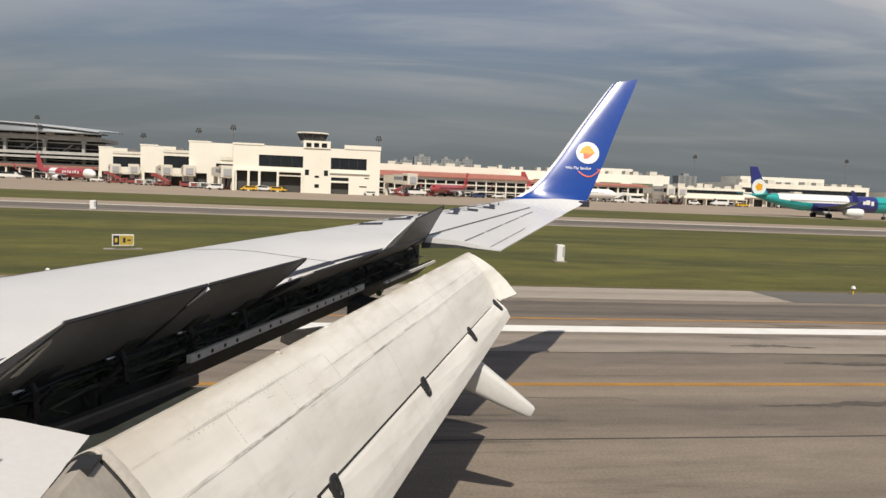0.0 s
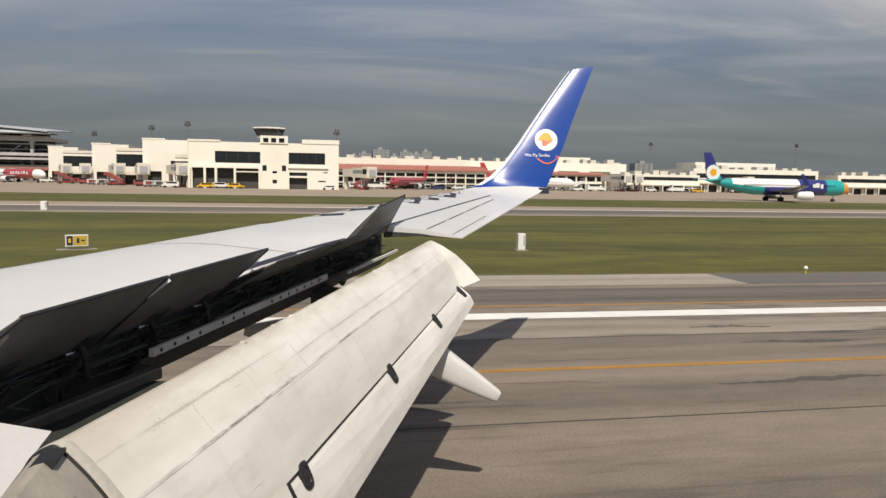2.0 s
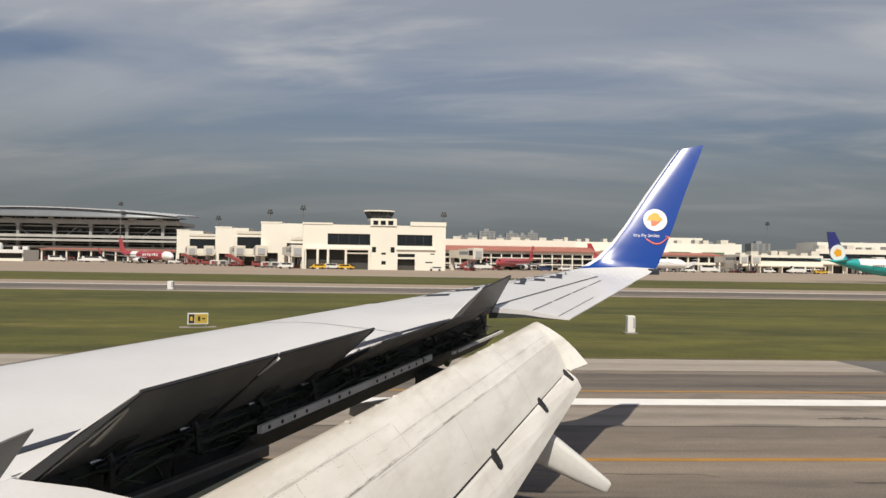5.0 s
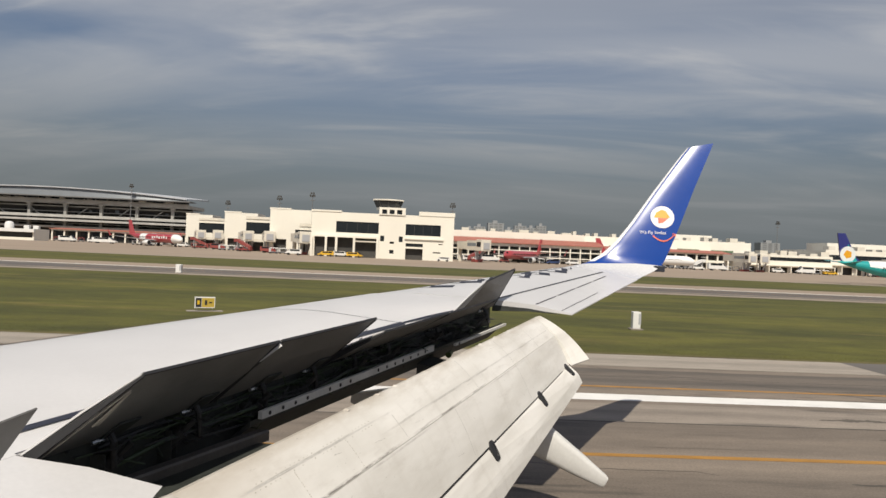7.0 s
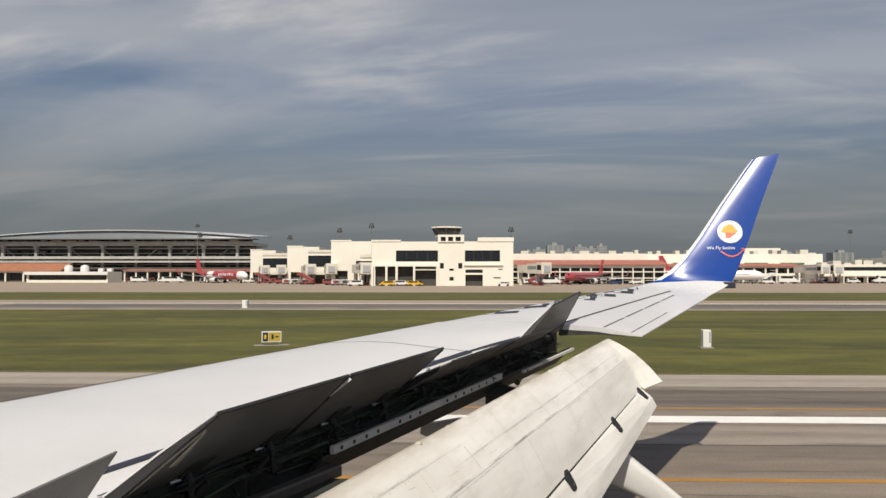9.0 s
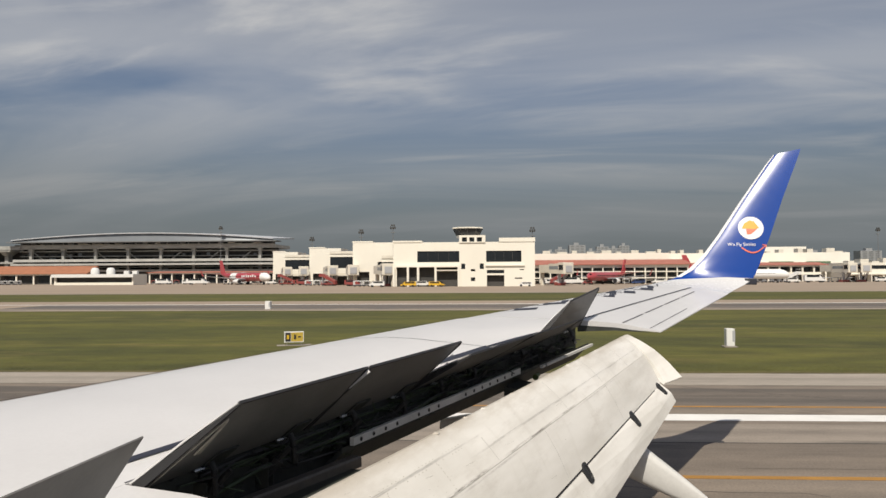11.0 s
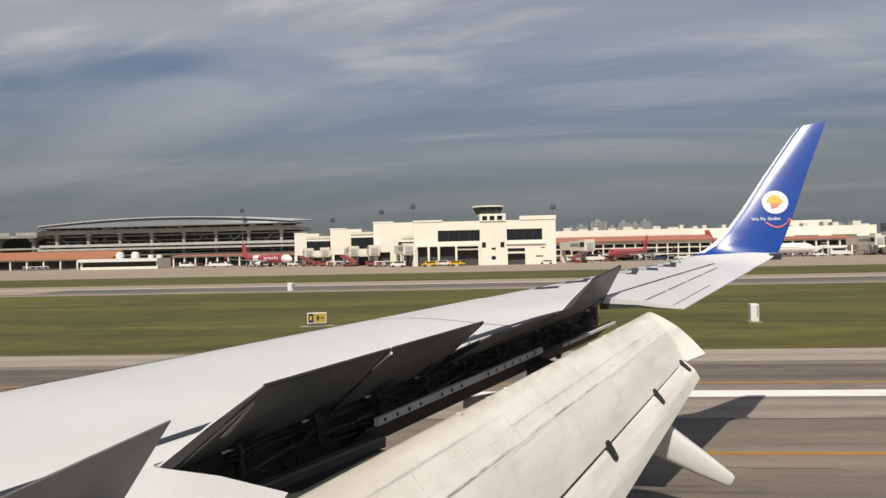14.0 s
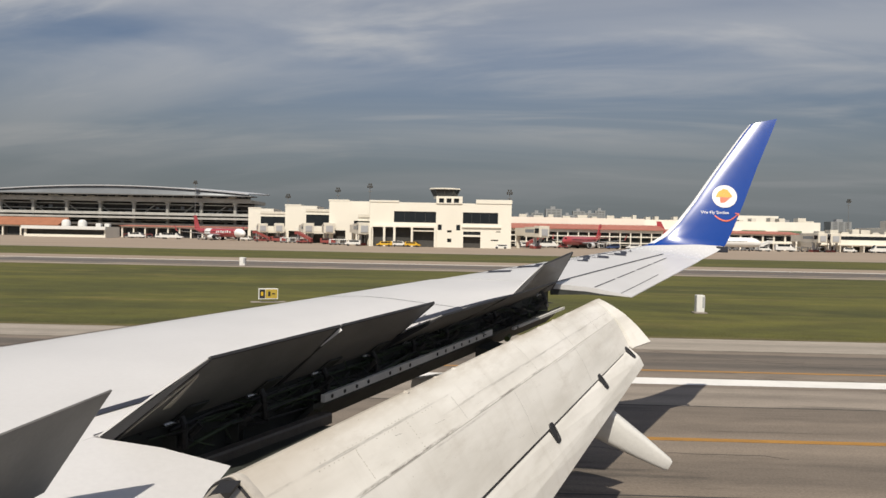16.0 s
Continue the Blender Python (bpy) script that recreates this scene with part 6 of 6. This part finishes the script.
jet("white airliner with a red tail and red engines", 97, 303, -16, 39, [(0.06, P_WHITE), (0.12, P_WHITE), (0.7, P_WHITE), (1.0, P_WHITE)], P_RED, engine=P_RED)
jet("white airliner with a red tail beside the orange terminal", -330, 352, 185, 39, [(0.3, P_WHITE), (0.42, P_WHITE), (0.7, P_WHITE), (1.0, P_WHITE)], P_WHITE, (P_RED, P_WHITE), engine=P_RED, bars=(0.12, 0.30, P_RED, 5))
jet("orange and white airliner by the orange terminal", -285, 352, 186, 37, [(0.3, P_ORANGE), (0.7, P_ORANGE), (1.0, P_ORANGE)], P_ORANGE, (P_WHITE, ORANGE))


# ---- vehicles and airfield fittings ----
def van(u, v, turn, body, label, length=5.0, high=2.1, kind_="van"):
    t = thing(kind_, label, kind_.replace("_", " "), at(u, v, 0, turn), "apron vehicles")
    prof = [(-0.5, 0.35), (-0.5, 0.98), (-0.44, 1.0), (0.22, 1.0), (0.36, 0.62), (0.5, 0.5), (0.5, 0.35)]
    Shape().loft([[(x * length, y, 0.2 + (z - 0.2) * high) for x, z in prof] for y in (-0.95, -0.9, 0.9, 0.95)]).make("body", body, t)
    for y in (-0.97, 0.955):
        Shape().box(-length * 0.4, length * 0.2, y, y + 0.015, high * 0.62, high * 0.86).make("side_window", GLASS, t)
    Shape().loft([[(length * 0.235, y, high * 0.95), (length * 0.365, y, high * 0.62), (length * 0.375, y, high * 0.63), (length * 0.245, y, high * 0.96)] for y in (-0.8, 0.8)]).make("windscreen", GLASS, t)
    for x in (-0.3, 0.3):
        for y in (-0.85, 0.85):
            Shape().tube([(x * length, y - 0.12, 0.36), (x * length, y + 0.12, 0.36)], 0.36, 12).make("wheel", TYRE, t)
    return t


rnd = random.Random(8)
for u, v, m_, lb, ln, hi in ((-25, 241, V_YELLOW, "yellow airport pickup", 5, 1.8), (-20.5, 243, V_WHITE, "white service van", 5, 2.0), (-16, 242, V_YELLOW, "yellow airport pickup", 5, 1.8), (-35, 240, V_WHITE, "white service van", 5, 2.1),
                             (12, 240, V_WHITE, "white parked car", 4.4, 1.5), (24, 282, V_WHITE, "white service van", 5, 2.1), (31, 284, V_WHITE, "white service bus", 11, 3.0), (56, 285, V_BLUE, "blue service van", 5, 2.1), (64, 288, V_WHITE, "white service van", 5, 2.1),
                             (36, 276, V_RED, "dark red baggage tractor", 3.6, 1.7), (-60, 282, V_RED, "dark red baggage tractor", 3.6, 1.7), (-72, 296, V_RED, "dark red loader", 6, 2.6), (-47, 265, V_RED, "dark red loader", 6, 2.4), (-95, 330, V_WHITE, "white service van", 5, 2.2),
                             (-150, 345, V_WHITE, "white service truck", 8, 3.0), (-140, 348, V_WHITE, "white service van", 5, 2.2), (-130, 335, V_WHITE, "white service bus", 11, 3.0), (-165, 340, V_BLUE, "blue service van", 5, 2.2), (118, 300, V_WHITE, "white service van", 5, 2.2),
                             (128, 305, V_WHITE, "white catering truck", 8, 3.4), (160, 318, V_WHITE, "white service van", 5, 2.2), (172, 318, V_WHITE, "white catering truck", 8, 3.4), (182, 316, V_YELLOW, "yellow belt loader", 6, 1.8), (215, 320, V_WHITE, "white service truck", 8, 3.2), (232, 320, V_RED, "dark red loader", 6, 2.6), (250, 322, V_WHITE, "white service truck", 8, 3.2)):
    van(u, v, rnd.choice((0, 180, 8, -10)), m_, lb + " on the apron", ln, hi, "bus" if "bus" in lb else "truck" if "truck" in lb else "tractor" if "tractor" in lb or "loader" in lb else "car" if "car" in lb else "van")


def cart_train(u, v, turn, body, count):
    """A row of low baggage carts with posts and a canopy."""
    for k in range(count):
        t = thing("baggage_cart", "low canopied baggage cart on the apron", "cart", at(u + k * 3.4 * math.cos(radians(turn)), v + k * 3.4 * math.sin(radians(turn)), 0, turn), "baggage carts")
        Shape().box(-1.3, 1.3, -0.75, 0.75, 0.45, 0.62).make("deck", P_GREY, t)
        Shape().loft([[(-1.35, -0.8, 1.75), (1.35, -0.8, 1.75), (1.35, 0.8, 1.75), (-1.35, 0.8, 1.75)], [(-1.2, -0.6, 1.95), (1.2, -0.6, 1.95), (1.2, 0.6, 1.95), (-1.2, 0.6, 1.95)]]).make("canopy", body, t)
        for x in (-1.25, 1.25):
            Shape().box(x - 0.04, x + 0.04, -0.72, 0.72, 0.62, 1.75).make("end_panel", body, t)
            Shape().tube([(x * 0.75, -0.7, 0.28), (x * 0.75, 0.7, 0.28)], 0.26, 8).make("wheel", TYRE, t)


def boarding_stairs(u, v, turn, body):
    """A mobile boarding stair: a chassis with a sloping flight and a top platform."""
    t = thing("boarding_stairs", "mobile boarding stairs on a wheeled chassis", "stairs", at(u, v, 0, turn), "boarding stairs")
    Shape().box(-3.2, 3.0, -0.9, 0.9, 0.5, 0.9).make("chassis", body, t)
    Shape().loft([[(x, y, z) for y, z in ((-0.8, z0), (0.8, z0), (0.8, z0 + 1.1), (-0.8, z0 + 1.1))] for x, z0 in ((-3.0, 0.7), (2.4, 3.3), (3.8, 3.3))]).make("flight", body, t)
    Shape().box(2.2, 3.9, -0.85, 0.85, 5.2, 5.35).make("canopy", V_WHITE, t)
    for x in (-2.2, 2.0):
        Shape().box(x + 0.3, x + 0.45, -0.8, 0.8, 0.9, 2.0 if x < 0 else 4.0).make("support", P_GREY, t)
        for y in (-0.8, 0.8):
            Shape().tube([(x, y - 0.14, 0.4), (x, y + 0.14, 0.4)], 0.4, 10).make("wheel", TYRE, t)


rnd = random.Random(63)
for u, v, n in ((-118, 338, 4), (-88, 322, 3), (-68, 286, 4), (-44, 256, 2), (21, 288, 4), (50, 296, 3), (84, 322, 4), (108, 316, 5), (138, 318, 4), (176, 322, 3), (206, 326, 4), (238, 328, 4), (-158, 352, 4), (-205, 356, 5), (-240, 360, 4)):
    cart_train(u, v, rnd.choice((0, 12, -8, 35)), rnd.choice((V_WHITE, P_GREY, V_RED, V_WHITE)), n)
for u, v, turn, m_ in ((-80, 300, 200, V_RED), (-58, 276, 160, V_RED), (-112, 334, 30, V_WHITE), (26, 282, 20, V_RED), (92, 310, 170, V_WHITE), (122, 312, 10, V_WHITE), (-262, 350, 15, V_RED)):
    boarding_stairs(u, v, turn, m_)


def taxi_sign(u, v):
    t = thing("taxiway_sign", "small yellow and black taxiway sign on short legs", "sign", at(u, v, 0, 18) @ Matrix.Diagonal((0.66, 0.8, 0.72, 1)))
    Shape().box(-0.78, 0.78, -0.12, 0.12, 0.22, 1.03).make("housing", V_WHITE, t, "white sign housing", bevel=0.02)
    Shape().box(-0.25, 0.72, -0.13, -0.121, 0.29, 0.96).make("yellow_field", SIGN_YELLOW, t, "yellow field of the sign")
    Shape().box(-0.72, -0.28, -0.13, -0.122, 0.29, 0.96).make("black_field", BLACK, t, "black field of the sign")
    Shape().box(-0.02, 0.16, -0.14, -0.131, 0.45, 0.8).make("sign_bar", BLACK, t)
    Shape().box(0.3, 0.55, -0.14, -0.131, 0.58, 0.68).make("sign_bar", BLACK, t)
    Shape().box(-0.60, -0.42, -0.138, -0.131, 0.48, 0.78).make("sign_bar", YELLOW, t)
    Shape().box(-0.80, -0.76, -0.14, 0.14, 0.2, 1.04).make("end_cap", V_WHITE, t)
    for x in (-0.6, 0.6):
        Shape().tube([(x, 0, 0), (x, 0, 0.26)], 0.04, 8).make("leg", STEEL, t)
    Shape().box(-1.4, 1.4, -0.5, 0.5, -0.005, 0.012).make("base_slab", CONCRETE, t, "thin concrete pad")
    return t


taxi_sign(-10.5, 41)


def marker(u, v, h=0.9, w=0.6):
    t = thing("marker_box", "white equipment marker box standing in the grass", "marker", at(u, v, 0), "grass markers")
    Shape().box(-w / 2, w / 2, -w / 2, w / 2, 0.05, h).make("housing", V_WHITE, t, bevel=0.04)
    Shape().box(w * 0.2, w / 2 + 0.01, -w / 2 - 0.006, w / 2 - 0.1, h * 0.3, h * 0.9).make("side_panel", P_GREY, t)
    Shape().box(-w * 0.8, w * 0.8, -w * 0.7, w * 0.7, -0.005, 0.05).make("plinth", CONCRETE, t)
    return t


marker(-24.5, 84, 0.95, 0.6)
marker(12.5, 40, 0.95, 0.42)
for k in range(14):                                                # low runway edge lights
    t = thing("edge_light", "small runway edge light on a stem", "light", at(-90 + k * 16, 29.0, 0), "edge lights")
    Shape().tube([(0, 0, 0), (0, 0, 0.22)], 0.03, 8).make("stem", YELLOW, t)
    Shape().tube([(0, 0, 0.22), (0, 0, 0.26), (0, 0, 0.36)], [0.08, 0.1, 0.05], 10).make("lens", V_WHITE, t)


# ---- small ground detail ----
def verge_grass():
    """Ragged blades where the grass meets the concrete shoulder."""
    rnd = random.Random(77)
    s = Shape()
    for k in range(4000):
        u = rnd.uniform(-45, 45)
        v = 29.55 + abs(rnd.gauss(0, 1)) * 1.6
        h, w, lean = rnd.uniform(0.01, 0.03), rnd.uniform(0.012, 0.03), rnd.uniform(-0.06, 0.06)
        n = len(s.v)
        s.v += [(u - w, v, 0), (u + w, v, 0), (u + lean, v + rnd.uniform(0.06, 0.22), h)]
        s.f.append((n, n + 1, n + 2))
    ob = s.make("verge_grass", GRASS)
    ob.matrix_world = AIRPORT.copy()
    tagged(ob, "short ragged grass along the runway shoulder", "grass", kind="stuff")


verge_grass()


def cracks():
    """Sealed cracks wandering over the pavement."""
    rnd = random.Random(31)
    for k in range(9):
        u, v = rnd.uniform(-6, 22), rnd.uniform(9, 25)
        du, dv = rnd.choice(((1, 0.05), (0.3, 1), (1, -0.3), (0.8, 0.5)))
        rings = []
        for j in range(rnd.randint(8, 20)):
            rings.append([(u, v - 0.012, 0.003), (u + 0.004, v + 0.012, 0.003)])
            u += du * rnd.uniform(0.1, 0.4)
            v += dv * rnd.uniform(0.05, 0.35) + rnd.uniform(-0.06, 0.06)
            if v > 26:
                break
        if len(rings) < 3:
            continue
        ob = Shape().loft(rings, closed=False).make("pavement_crack", JOINT)
        ob.matrix_world = AIRPORT.copy()
        tagged(ob, "thin dark sealed crack in the pavement", "crack", "pavement cracks", "structure")


cracks()


def tyre_marks():
    """Dark rubber and oil stains drawn out along the runway, ragged at both edges."""
    rnd = random.Random(19)
    for k in range(18):
        u, v = rnd.uniform(-14, 30), rnd.uniform(8.5, 19.2)
        ln, w = rnd.uniform(2.0, 9), rnd.uniform(0.015, 0.06)
        if k % 3 == 1:                                                   # broad blotches
            ln, w = rnd.uniform(1.2, 4.5), rnd.uniform(0.08, 0.24)
        if k % 3 == 2:
            u, v, w = rnd.uniform(4, 34), min(25.6, max(22.4, rnd.gauss(23.4, 0.9))), rnd.uniform(0.03, 0.12)
        n = 40
        ph = [rnd.uniform(0, 6.3) for _ in range(6)]
        rings = []
        for j in range(n + 1):
            q = j / n
            body = w * math.sin(math.pi * (q * 0.96 + 0.02)) ** 0.7
            wave = lambda a, b: 0.62 + 0.25 * math.sin(9 * q + ph[a]) + 0.2 * math.sin(23 * q + ph[b]) + rnd.uniform(-0.3, 0.3)
            mid = v + w * 0.5 * math.sin(5 * q + ph[4])
            rings.append([(u + ln * q, mid - body * max(0.02, wave(0, 1)), 0.0032), (u + ln * q, mid + body * max(0.02, wave(2, 3)), 0.0032)])
        ob = Shape().loft(rings, closed=False).make("tyre_mark", RUBBER)
        ob.matrix_world = AIRPORT.copy()
        tagged(ob, "dark rubber and oil stain on the runway", "tyre mark", "tyre marks", "structure")


tyre_marks()
